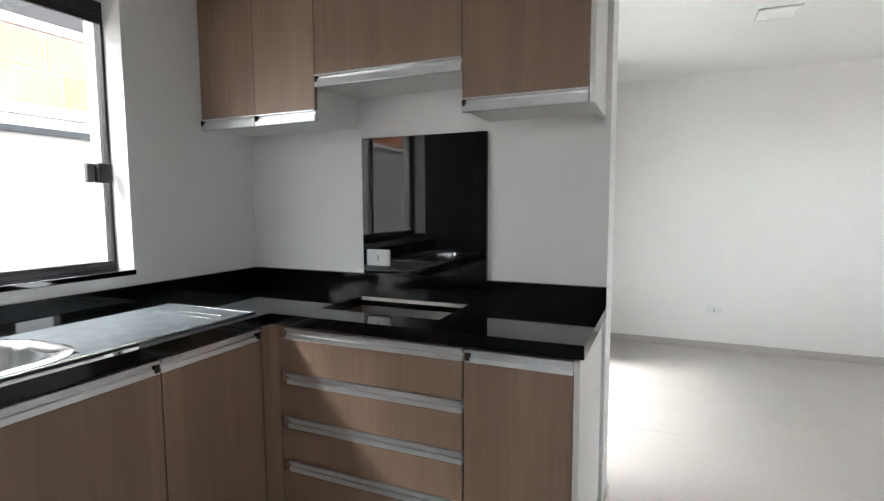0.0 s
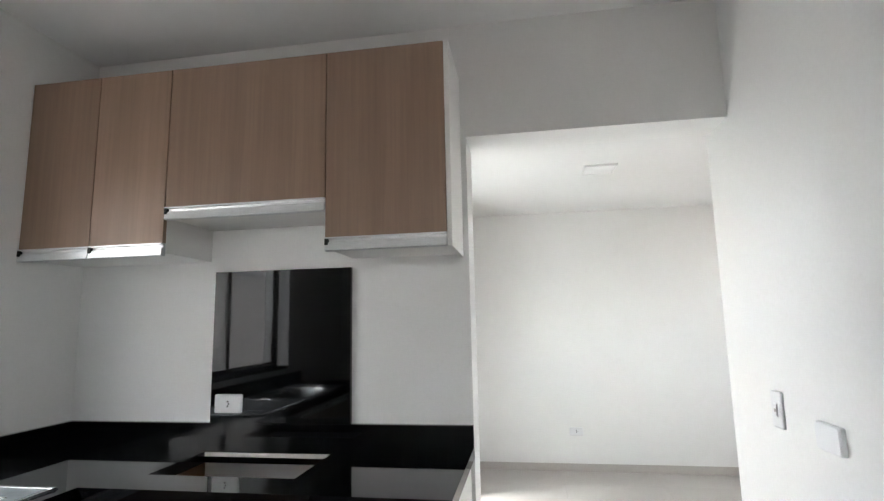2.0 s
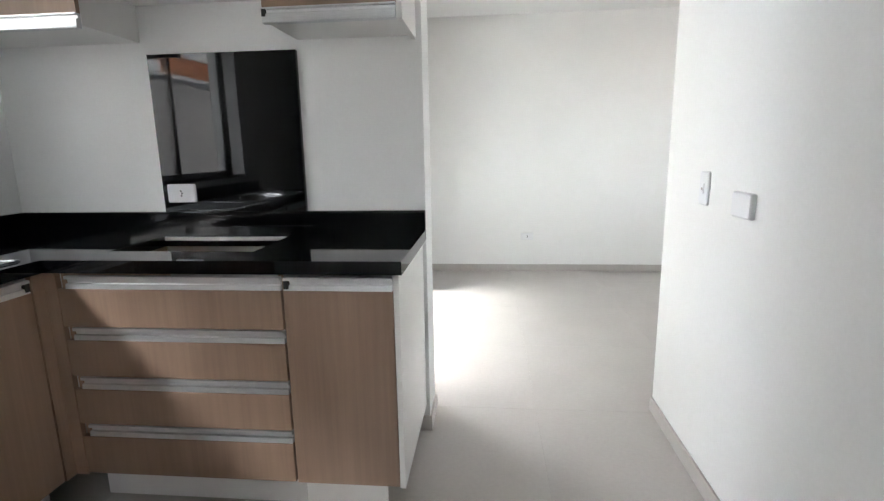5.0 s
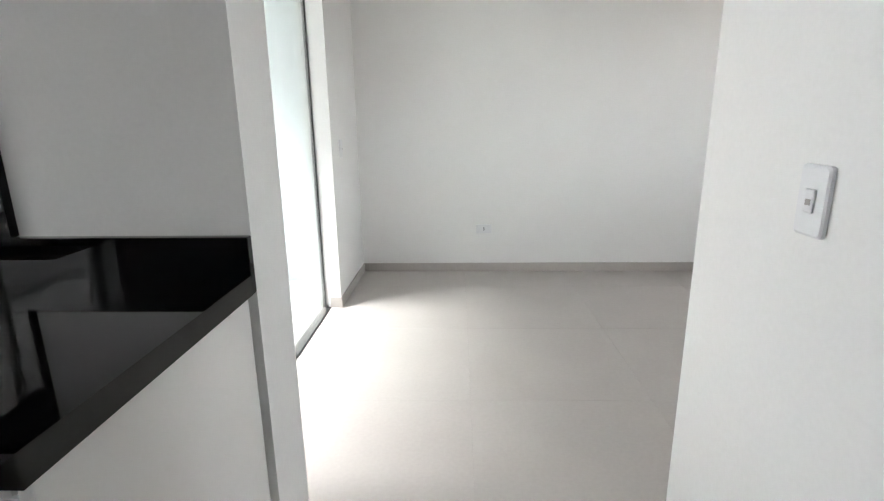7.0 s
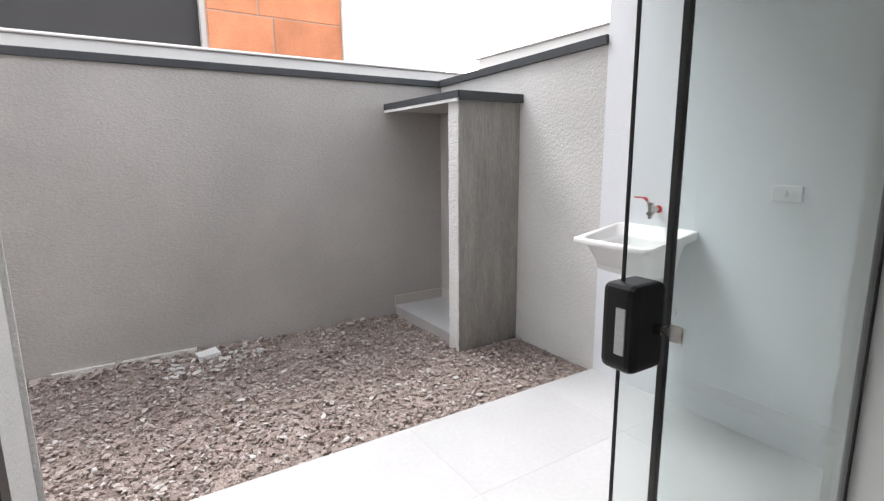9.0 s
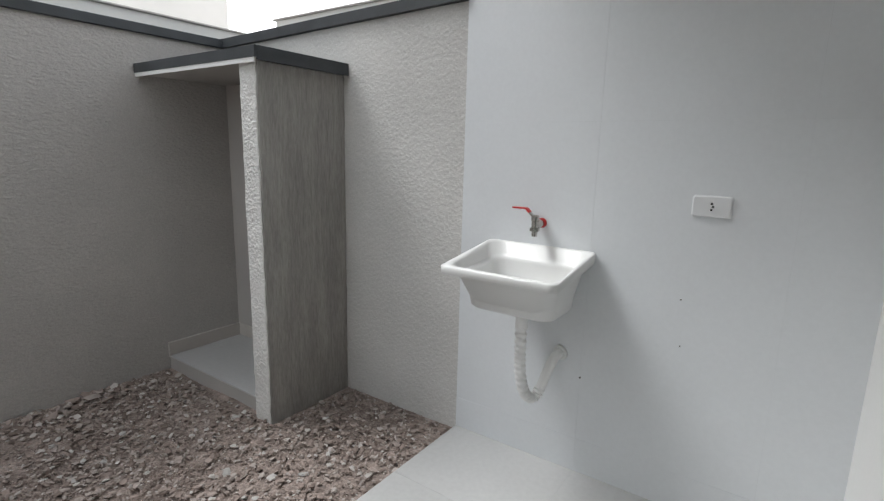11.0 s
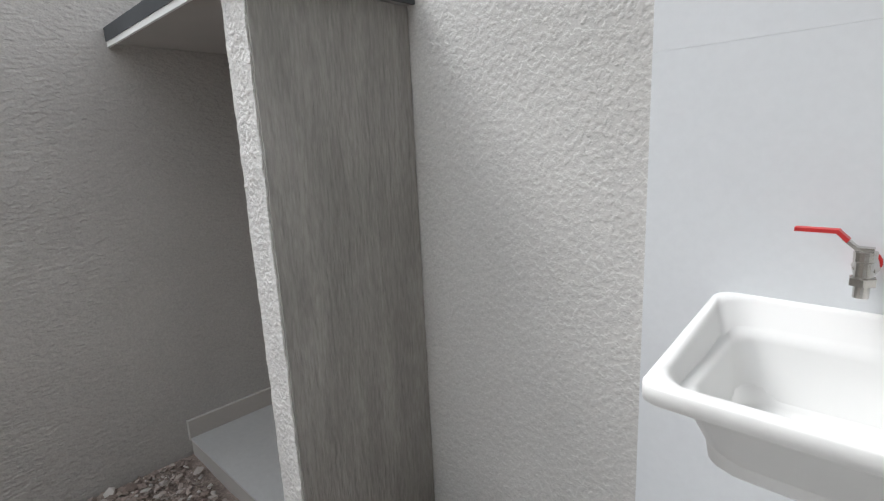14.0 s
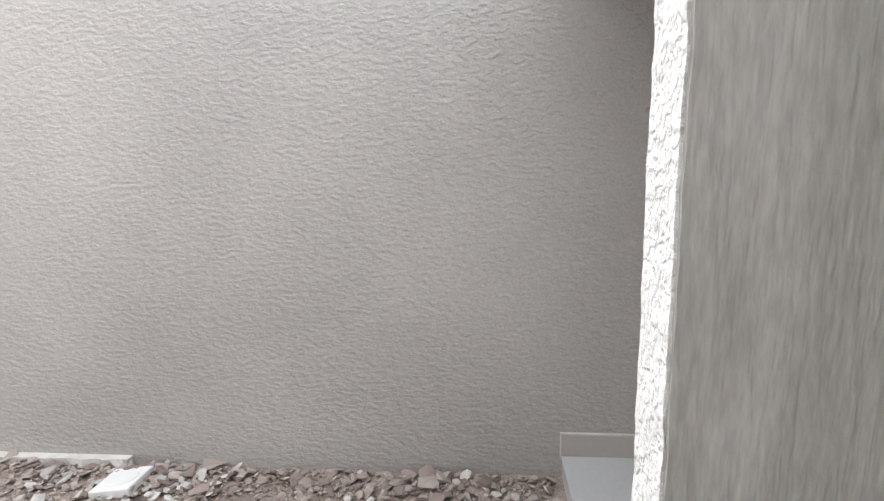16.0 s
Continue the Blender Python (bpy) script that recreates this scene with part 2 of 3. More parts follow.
def bm_loft(rings, cap_start=True, cap_end=True):
    bm = bmesh.new()
    rows = [[bm.verts.new(p) for p in r] for r in rings]
    n = len(rows[0])
    for a, c in zip(rows, rows[1:]):
        for i in range(n):
            bm.faces.new((a[i], a[(i + 1) % n], c[(i + 1) % n], c[i]))
    if cap_start:
        bm.faces.new(rows[0][::-1])
    if cap_end:
        bm.faces.new(rows[-1])
    bmesh.ops.recalc_face_normals(bm, faces=bm.faces)
    return bm


def bm_tube(points, radii, sides=14, caps=True):
    """A round bar along points, with a radius for each point."""
    pts = [Vector(p) for p in points]
    rings = []
    up = Vector((0.13, 0.31, 0.94))
    for i, p in enumerate(pts):
        d = (pts[min(i + 1, len(pts) - 1)] - pts[max(i - 1, 0)]).normalized()
        u = d.cross(up).normalized()
        v = d.cross(u)
        rings.append([p + radii[i] * (u * math.cos(k * math.tau / sides) + v * math.sin(k * math.tau / sides)) for k in range(sides)])
    return bm_loft(rings, caps, caps)


def rounded(x0, x1, y0, y1, r, n=5):
    """The outline of a rectangle with round corners, counter-clockwise."""
    out = []
    for cx, cy, a in ((x1 - r, y1 - r, 0), (x0 + r, y1 - r, 90), (x0 + r, y0 + r, 180), (x1 - r, y0 + r, 270)):
        for k in range(n + 1):
            w = radians(a + 90 * k / n)
            out.append((cx + r * math.cos(w), cy + r * math.sin(w)))
    return out


def thing(name, at, label, category, group="", kind=""):
    e = new(name)
    e.empty_display_size = 0.1
    e.location = at
    BASE[e] = Vector(at)
    return tagged(e, label, category, group, kind)


def part(name, bm, mat, parent, label="", smooth=False):
    """One mesh under a thing or under a part."""
    me = bpy.data.meshes.new(name)
    bmesh.ops.translate(bm, vec=-BASE[parent], verts=bm.verts)
    bm.to_mesh(me)
    bm.free()
    me.materials.append(mat)
    if smooth:
        me.polygons.foreach_set("use_smooth", [True] * len(me.polygons))
    ob = new(name, me)
    ob.parent = parent
    BASE[ob] = BASE[parent]
    if label:
        tagged(ob, label)
    return ob


def mesh_thing(name, bm, mat, label, category, group="", kind="", smooth=False):
    """A thing that is one mesh; its origin stays at the world's."""
    me = bpy.data.meshes.new(name)
    bm.to_mesh(me)
    bm.free()
    me.materials.append(mat)
    if smooth:
        me.polygons.foreach_set("use_smooth", [True] * len(me.polygons))
    ob = new(name, me)
    BASE[ob] = Vector((0, 0, 0))
    return tagged(ob, label, category, group, kind)


def structure(name, bm, mat, label, category):
    return mesh_thing(name, bm, mat, label, category, kind="structure")


# ---- the plan ----
KX = 1.755       # end of the kitchen's back wall
RX = 2.775       # kitchen's right wall
WT = 0.20        # back wall's thickness
LX = 1.40        # living room's window wall, inner face
OX = 1.235       # the same wall, outer face
FY = 3.0         # living room's far wall
TY = 2.78        # tank wall and rear yard wall
BX = -1.79       # side yard wall
PX = -0.135      # edge of the patio paving
KH, LH = 2.645, 2.425
BACK = -3.4
RIGHT = 5.2

# ---- structure ----
structure("floor", bm_boxes([(-0.03, RX + 0.1, BACK, 0.1, -0.12, -0.0012), (OX, RIGHT, 0.1, FY, -0.12, -0.0012)]), GROUT,
          "greige porcelain tile floor with thin joints", "floor")
structure("wall_kitchen_back", bm_boxes([(-0.03, KX, 0.0, WT, -0.1, KH), (KX, RX, 0.0, WT, 2.143, KH)]), WALL_PAINT,
          "white painted kitchen wall with a wide opening", "wall")
WY0, WY1, WZ0, WZ1 = -2.13, -0.68, 1.045, 2.112   # opening of the window over the sink


def window_wall(x0, x1, end):
    return bm_boxes([(x0, x1, BACK, WY0, -0.1, 2.8), (x0, x1, WY1, end, -0.1, 2.8), (x0, x1, WY0, WY1, -0.1, WZ0), (x0, x1, WY0, WY1, WZ1, 2.8)])


structure("wall_kitchen_window", window_wall(-0.24, -0.03, WT), WALL_PAINT, "white painted wall with a window over the sink", "wall")
structure("wall_kitchen_right", bm_box(RX, RX + 0.15, BACK, 0.234, -0.1, 2.8), WALL_PAINT, "plain white painted wall with switches", "wall")
# The narrow opening is added out of view to let daylight into the kitchen.
structure("wall_kitchen_rear", bm_boxes([(-0.25, 1.6, BACK - 0.15, BACK, -0.1, 2.8), (1.85, RX + 0.15, BACK - 0.15, BACK, -0.1, 2.8), (1.6, 1.85, BACK - 0.15, BACK, 2.1, 2.8), (1.6, 1.85, BACK - 0.15, BACK, -0.1, 1.1)]), WALL_PAINT,
          "white painted wall with an added, unseen narrow light opening", "wall")
structure("wall_living_front", bm_box(RX + 0.15, RIGHT, 0.034, 0.234, -0.1, 2.6), WALL_PAINT, "plain white painted wall", "wall")
# Unseen opening, cut here only to brighten the living room with skylight.
structure("wall_living_right", bm_boxes([(RIGHT, RIGHT + 0.15, 0.034, 1.2, -0.1, 2.6), (RIGHT, RIGHT + 0.15, 1.9, FY, -0.1, 2.6), (RIGHT, RIGHT + 0.15, 1.2, 1.9, -0.1, 1.0), (RIGHT, RIGHT + 0.15, 1.2, 1.9, 2.1, 2.6)]), WALL_PAINT,
          "white painted wall with an added, unseen light opening", "wall")
structure("wall_living_far", bm_box(OX, RIGHT + 0.15, FY, FY + 0.2, -0.1, 2.6), WALL_PAINT, "plain white painted wall with an outlet", "wall")
structure("wall_living_door", bm_boxes([(OX, LX, WT, 0.418, -0.1, 2.6), (OX, LX, 2.165, FY, -0.1, 2.6), (OX, LX, 0.418, 2.165, 2.12, 2.6)]), WALL_PAINT,
          "white painted wall with a glass door to the patio", "wall")
structure("wall_tank", bm_box(PX, OX, TY + 0.0014, FY + 0.2, -0.1, 2.6), TILE_JOINT, "patio wall clad with large satin white tiles", "wall")
structure("wall_house_outer", window_wall(-0.255, -0.24, WT + 0.02), STUCCO_PALE, "pale stuccoed outer face of the house", "wall")
structure("wall_patio_house", bm_box(PX, OX, WT, WT + 0.02, -0.1, 2.6), STUCCO_PALE, "pale stuccoed wall beside the patio", "wall")
structure("ceiling_kitchen", bm_box(-0.24, RX + 0.15, BACK, WT, KH, KH + 0.15), CEILING_PAINT, "plain white kitchen ceiling", "ceiling")
structure("ceiling_living", bm_box(OX, RIGHT + 0.15, WT, FY + 0.2, LH, LH + 0.15), CEILING_PAINT, "plain white living room ceiling", "ceiling")
structure("ceiling_patio", bm_box(PX, OX, WT, FY + 0.2, 2.5, 2.65), CEILING_PAINT, "white soffit over the patio", "ceiling")
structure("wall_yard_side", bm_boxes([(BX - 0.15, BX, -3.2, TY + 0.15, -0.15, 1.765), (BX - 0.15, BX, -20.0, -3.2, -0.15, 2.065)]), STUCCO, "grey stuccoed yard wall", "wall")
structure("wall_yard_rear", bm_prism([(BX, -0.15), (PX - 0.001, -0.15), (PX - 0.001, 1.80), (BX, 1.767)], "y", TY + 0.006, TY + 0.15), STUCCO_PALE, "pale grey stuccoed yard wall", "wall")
structure("coping_side", bm_boxes([(BX - 0.17, BX + 0.02, -3.2, TY - 0.02, 1.765, 1.812), (BX - 0.17, BX + 0.02, -20.0, -3.2, 2.065, 2.112)], bevel=0.004), COPING, "dark grey coping along the yard wall", "coping")
structure("coping_rear", bm_prism([(BX - 0.17, 1.765), (PX - 0.001, 1.80), (PX - 0.001, 1.847), (BX - 0.17, 1.812)], "y", TY - 0.02, TY + 0.17), COPING, "dark grey coping along the yard wall", "coping")
structure("patio_floor", bm_box(PX + 0.013, OX, WT, TY, -0.12, -0.0012), PATIO_GROUT, "pale porcelain patio paving", "floor")
structure("patio_edge", bm_box(PX, PX + 0.012, WT, TY, -0.12, -0.001), PATIO_TILE, "pale tile edge of the patio", "edge")


def yard_ground():
    """Soil sheet of the side yard, slightly uneven, reaching on beyond the walls."""
    bm = bmesh.new()
    nx, ny = 36, 120
    xs = [BX - 0.1 + (PX + 0.15 - BX) * i / nx for i in range(nx + 1)]
    ys = [-9 + (TY + 9.1) * j / ny for j in range(ny + 1)]
    rows = [[bm.verts.new((x, y, -0.028 + 0.012 * noise.noise((x * 3, y * 3, 0)) + 0.005 * noise.noise((x * 14, y * 14, 2)))) for x in xs] for y in ys]
    for a, c in zip(rows, rows[1:]):
        for i in range(nx):
            bm.faces.new((a[i], a[i + 1], c[i + 1], c[i]))
    return bm


structure("ground_yard", yard_ground(), SOIL, "brown soil of the side yard under gravel", "ground")
far = bmesh.new()
bmesh.ops.create_grid(far, x_segments=4, y_segments=4, size=900)
bmesh.ops.translate(far, vec=(0, 0, -0.25), verts=far.verts)
structure("ground", far, SOIL, "bare brown ground around the house", "ground")


def baseboard(name, x0, x1, y0, y1):
    return structure(name, bm_box(x0, x1, y0, y1, -0.001, 0.07, bevel=0.0015, segments=1), TILE, "low greige tile skirting", "baseboard")


baseboard("baseboard_1", LX, RIGHT, FY - 0.009, FY)
baseboard("baseboard_2", LX, LX + 0.009, 2.165, FY - 0.009)
baseboard("baseboard_3", 1.33, LX + 0.009, 2.156, 2.165)
baseboard("baseboard_4", KX, KX + 0.009, -0.009, WT + 0.009)
baseboard("baseboard_5", 0.62, KX, -0.009, 0.0)
baseboard("baseboard_6", RX - 0.009, RX, BACK, 0.243)
baseboard("baseboard_7", RX, RX + 0.16, 0.234, 0.243)
baseboard("baseboard_8", LX, KX, WT, WT + 0.009)
baseboard("baseboard_9", LX, LX + 0.009, WT + 0.009, 0.418)


# ---- window over the sink ----
def sink_window():
    y0, y1, z0, z1 = WY0, WY1, WZ0, WZ1
    w = thing("window_1", (-0.13, (y0 + y1) / 2, z0), "black framed sliding window over the sink", "window", kind="structure")
    f, head = 0.011, 0.055
    a, b = -0.178, -0.134
    part("window_frame", bm_boxes([(a, b, y0, y1, z0, z0 + 0.02), (a, b, y0, y1, z1 - head, z1),
                                   (a, b, y0, y0 + f, z0 + 0.02, z1 - head), (a, b, y1 - f, y1, z0 + 0.02, z1 - head)], bevel=0.002), BLACK_METAL, w)
    mid = (y0 + y1) / 2
    for lo, hi, x in ((mid - 0.02, y1 - f, -0.146), (y0 + f, mid + 0.02, -0.166)):
        p = part("sash", bm_boxes([(x - 0.008, x + 0.008, lo, lo + 0.018, z0 + 0.02, z1 - head), (x - 0.008, x + 0.008, lo + 0.018, hi, z1 - head - 0.03, z1 - head),
                                   (x - 0.008, x + 0.008, lo + 0.018, hi, z0 + 0.02, z0 + 0.032)]), BLACK_METAL, w)
        g = part("pane", bm_box(x - 0.003, x + 0.003, lo + 0.018, hi, z0 + 0.032, z1 - head - 0.03), DIM_GLASS, p)
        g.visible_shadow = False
    la = part("latch", bm_box(-0.138, -0.096, y1 - 0.075, y1 - 0.018, 1.395, 1.475, bevel=0.008), BLACK_PLASTIC, w)
    part("latch_plate", bm_box(-0.139, -0.120, y1 - 0.105, y1 - 0.075, 1.398, 1.472, bevel=0.003), DARK_STEEL, la, "dull grey metal latch plate")
    part("window_sill", bm_box(-0.245, -0.018, y0 - 0.001, y1 + 0.001, z0 - 0.02, z0 + 0.001, bevel=0.002), GRANITE, w, "thin black granite sill")


sink_window()


# ---- glass door to the patio ----
def glass_door():
    y0, y1, top = 0.418, 2.165, 2.12
    d = thing("door_1", (1.31, (y0 + y1) / 2, 0), "open sliding glass door with black metal frame", "door", kind="structure")
    part("left_jamb", bm_box(1.283, 1.322, y0, y0 + 0.022, 0, top, bevel=0.002), BLACK_METAL, d)
    part("strike_plate", bm_box(1.29, 1.318, y0 + 0.022, y0 + 0.026, 0.93, 1.07, bevel=0.001), BLACK_METAL, d)
    part("right_jamb", bm_box(1.278, 1.298, y1 - 0.013, y1, 0, top, bevel=0.002), BLACK_METAL, d)
    part("head_rail", bm_box(1.262, 1.352, y0 + 0.022, y1 - 0.015, top - 0.05, top, bevel=0.002), BLACK_METAL, d)
    part("floor_track", bm_box(1.277, 1.333, y0 + 0.022, y1 - 0.015, 0.0, 0.008, bevel=0.002), BLACK_METAL, d)
    fixed = part("fixed_panel", bm_box(1.279, 1.287, 1.275, y1 - 0.02, 0.012, top - 0.05), GLASS, d, "greenish fixed glass panel")
    fixed.visible_shadow = False
    part("edge_profile", bm_box(1.277, 1.289, 1.275, 1.289, 0.014, top - 0.05, bevel=0.002), BLACK_METAL, fixed)
    slide = part("sliding_panel", bm_box(1.321, 1.329, 1.1145, 2.03, 0.014, top - 0.05), GLASS, d, "greenish sliding glass panel")
    slide.visible_shadow = False
    part("edge_seal", bm_box(1.3225, 1.3275, 1.112, 1.1145, 0.014, top - 0.05), BLACK_METAL, slide)
    lock = part("lock", bm_box(1.305, 1.362, 1.092, 1.164, 0.935, 1.060, bevel=0.012, segments=3), BLACK_PLASTIC, slide, "black plastic door lock")
    part("finger_plate", bm_box(1.333, 1.349, 1.090, 1.093, 0.962, 1.028, bevel=0.001), ALUMINIUM, lock)
    part("key", bm_boxes([(1.361, 1.374, 1.132, 1.144, 0.992, 1.004), (1.374, 1.384, 1.135, 1.141, 0.994, 1.002), (1.384, 1.402, 1.136, 1.140, 0.987, 1.009)]), CHROME, lock)


glass_door()


# ---- kitchen: base cabinets ----
def handle_profile(axis, lo, hi, front, top, height):
    """An aluminium pull: a back web with two lips and a hollow between. front: the coordinate of the cabinet's face;
    the pull stands proud of it."""
    s = 1 if axis == "y" else -1
    f, h = front, height
    o = [(f, top), (f + s * 0.020, top), (f + s * 0.020, top - 0.010), (f + s * 0.007, top - 0.013),
         (f + s * 0.006, top - h * 0.58), (f + s * 0.016, top - h * 0.62), (f + s * 0.018, top - h), (f, top - h)]
    return bm_prism(o, axis, lo, hi)


def base_drawers(x0, x1):
    c = thing("drawer_cabinet", ((x0 + x1) / 2, -0.3, 0.0), "oak laminate drawer cabinet with aluminium pulls", "cabinet")
    part("body", bm_boxes([(x0, x0 + 0.016, -0.555, -0.02, 0.13, 0.858), (x1 - 0.016, x1, -0.555, -0.02, 0.13, 0.858), (x0 + 0.016, x1 - 0.016, -0.555, -0.02, 0.13, 0.146),
                           (x0 + 0.016, x1 - 0.016, -0.036, -0.02, 0.146, 0.70), (x0 + 0.016, x1 - 0.016, -0.555, -0.02, 0.66, 0.675)]), RAW_BOARD, c, "bare board carcass seen through the hob cutout")
    part("plinth", bm_box(x0, x1, -0.50, -0.485, 0.0, 0.13), MELAMINE, c)
    for zt, zb in ((0.843, 0.670), (0.668, 0.496), (0.494, 0.322), (0.320, 0.135)):
        d = part("drawer", bm_box(x0 + 0.002, x1 - 0.002, -0.578, -0.558, zb + 0.002, zt - 0.043, bevel=0.001, segments=1), WOOD, c)
        part("handle", handle_profile("x", x0 + 0.03, x1 - 0.003, -0.560, zt, 0.042), ALUMINIUM, d, "brushed aluminium pull")
    return c


def base_door(x0, x1):
    c = thing("corner_cabinet", ((x0 + x1) / 2, -0.3, 0.0), "oak laminate base cabinet with white side panel", "cabinet")
    part("body", bm_boxes([(x0, x0 + 0.016, -0.555, -0.02, 0.13, 0.858), (x0 + 0.016, x1 - 0.02, -0.555, -0.02, 0.13, 0.146), (x0 + 0.016, x1 - 0.02, -0.036, -0.02, 0.146, 0.858)]), MELAMINE, c)
    part("side_panel", bm_box(x1 - 0.018, x1, -0.578, -0.018, 0.13, 0.858, bevel=0.001, segments=1), MELAMINE, c, "white melamine side panel")
    part("plinth", bm_box(x0, x1 - 0.08, -0.50, -0.485, 0.0, 0.13), MELAMINE, c)
    d = part("door", bm_box(x0 + 0.003, x1 - 0.020, -0.578, -0.558, 0.135, 0.800, bevel=0.001, segments=1), WOOD, c)
    part("handle", handle_profile("x", x0 + 0.006, x1 - 0.022, -0.560, 0.843, 0.042), ALUMINIUM, d, "brushed aluminium pull")
    part("handle_stop", bm_box(x0 + 0.006, x0 + 0.022, -0.579, -0.566, 0.806, 0.838), BLACK_PLASTIC, d)
    return c


def sink_cabinet(y0, y1, doors, label):
    c = thing("sink_cabinet", (0.3, (y0 + y1) / 2, 0.0), label, "cabinet")
    part("body", bm_boxes([(0.02, 0.555, y0, y0 + 0.016, 0.13, 0.80), (0.02, 0.555, y1 - 0.016, y1, 0.13, 0.80), (0.02, 0.555, y0 + 0.016, y1 - 0.016, 0.13, 0.146)]), MELAMINE, c)
    part("plinth", bm_box(0.485, 0.50, y0, y1, 0.0, 0.13), MELAMINE, c)
    for lo, hi in doors:
        d = part("door", bm_box(0.558, 0.578, lo + 0.002, hi - 0.002, 0.135, 0.800, bevel=0.001, segments=1), WOOD, c)
        part("handle", handle_profile("y", lo + 0.003, hi - 0.003, 0.560, 0.843, 0.042), ALUMINIUM, d, "brushed aluminium pull")
        part("handle_stop", bm_box(0.566, 0.579, hi - 0.020, hi - 0.004, 0.806, 0.838), BLACK_PLASTIC, d)
    return c


base_drawers(0.622, 1.372)
base_door(1.374, 1.742)
sink_cabinet(-1.48, -0.62, [(-1.04, -0.625), (-1.48, -1.04)], "oak laminate cabinet under the sink counter")
sink_cabinet(-2.36, -1.482, [(-1.92, -1.482), (-2.36, -1.92)], "oak laminate cabinet beside the sink")
mesh_thing("corner_filler", bm_boxes([(0.558, 0.621, -0.578, -0.558, 0.13, 0.858), (0.558, 0.578, -0.62, -0.578, 0.13, 0.858)]), WOOD, "oak laminate filler strip in the cabinet corner", "filler")

# ---- worktop with cutout and sink ----
HX0, HX1, HY0, HY1 = 0.722, 1.235, -0.455, -0.147
SX0, SX1, SY0, SY1 = 0.10, 0.545, -2.0, -0.625


def worktop():
    c = thing("worktop", (0.9, -0.3, 0.858), "polished black granite worktop with splashback", "worktop")
    z0, z1 = 0.858, 0.90
    xs = sorted({-0.01, SX0, SX1, 0.60, HX0, HX1, KX})
    ys = sorted({-2.36, SY0, SY1, -0.60, HY0, HY1, -0.02})
    bm = bmesh.new()
    grid = {(x, y): bm.verts.new((x, y, z0)) for x in xs for y in ys}
    faces = []
    for xa, xb in zip(xs, xs[1:]):
        for ya, yb in zip(ys, ys[1:]):
            mx, my = (xa + xb) / 2, (ya + yb) / 2
            if (mx > 0.60 and my < -0.60) or (HX0 < mx < HX1 and HY0 < my < HY1) or (SX0 < mx < SX1 and SY0 < my < SY1):
                continue
            faces.append(bm.faces.new((grid[xa, ya], grid[xb, ya], grid[xb, yb], grid[xa, yb])))
    up = bmesh.ops.extrude_face_region(bm, geom=faces)
    bmesh.ops.translate(bm, vec=(0, 0, z1 - z0), verts=[v for v in up["geom"] if isinstance(v, bmesh.types.BMVert)])
    bmesh.ops.delete(bm, geom=[v for v in bm.verts if not v.link_faces], context="VERTS")
    bmesh.ops.recalc_face_normals(bm, faces=bm.faces)
    part("slab", bm, GRANITE, c)
    part("upstand", bm_boxes([(-0.03, KX, -0.02, 0.0, 0.858, 0.981), (-0.03, -0.01, -2.36, -0.02, 0.858, 0.981)], bevel=0.0015), GRANITE, c)
    part("hob_cutout_rim", bm_box(HX0, HX1, HY1 - 0.005, HY1, z1 - 0.018, z1 - 0.003), CHIPS, c, "rough sawn edge of the hob cutout")
    return c


worktop()
mesh_thing("granite_panel", bm_box(0.652, 1.263, -0.0225, 0.0, 0.982, 1.611, bevel=0.0015), GRANITE, "tall polished black granite panel behind the hob", "splashback")


def steel_sink():
    s = thing("sink", (0.32, -1.3, 0.9), "stainless steel drainboard sink with a protective film", "sink")
    bx0, bx1, by0, by1 = 0.13, 0.49, -1.80, -1.21
    r = 0.13
    z = 0.9015
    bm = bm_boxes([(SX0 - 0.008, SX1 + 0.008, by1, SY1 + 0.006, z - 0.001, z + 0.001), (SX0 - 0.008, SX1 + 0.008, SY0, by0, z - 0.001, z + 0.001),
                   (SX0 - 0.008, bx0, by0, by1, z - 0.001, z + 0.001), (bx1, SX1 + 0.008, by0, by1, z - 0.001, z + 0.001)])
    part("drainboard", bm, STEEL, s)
    ring = []
    for inset, dz, rr in ((-0.03, 0.0022, r + 0.02), (-0.012, 0.007, r + 0.008), (0.004, 0.004, r), (0.012, -0.02, r), (0.02, -0.14, r - 0.01), (0.05, -0.165, r - 0.03), (0.12, -0.17, 0.05)):
        ring.append([(x, y, z + dz) for x, y in rounded(bx0 + inset, bx1 - inset, by0 + inset, by1 - inset, rr, 8)])
    part("bowl", bm_loft(ring, False, True), BOWL_STEEL, s, smooth=True)
    part("raised_edge", bm_boxes([(SX0 - 0.006, SX1 + 0.006, SY1 - 0.012, SY1 + 0.002, z, z + 0.006), (SX1 - 0.006, SX1 + 0.006, SY0, SY1 - 0.012, z, z + 0.005)], bevel=0.002), BOWL_STEEL, s)
    for k in range(2):
        part("rib", bm_box(0.16, 0.48, -0.72 - 0.05 * k, -0.712 - 0.05 * k, z, z + 0.004, bevel=0.0015), BOWL_STEEL, s)
    return s


steel_sink()


# ---- kitchen: wall cabinets ----
def wall_cabinet(x0, x1, z0, doors, label, side_panel=False):
    c = thing("wall_cabinet", ((x0 + x1) / 2, -0.15, z0), label, "cabinet", group="wall cabinets over the worktop")
    top = 2.40
    xe = x1 - 0.018 if side_panel else x1
    part("body", bm_box(x0 + 0.001, xe - 0.001, -0.294, -0.001, z0 + 0.012, top), MELAMINE, c, "white melamine carcass")
    if side_panel:
        part("side_panel", bm_box(x1 - 0.018, x1, -0.315, -0.001, z0, top, bevel=0.001, segments=1), MELAMINE, c, "white melamine side panel")
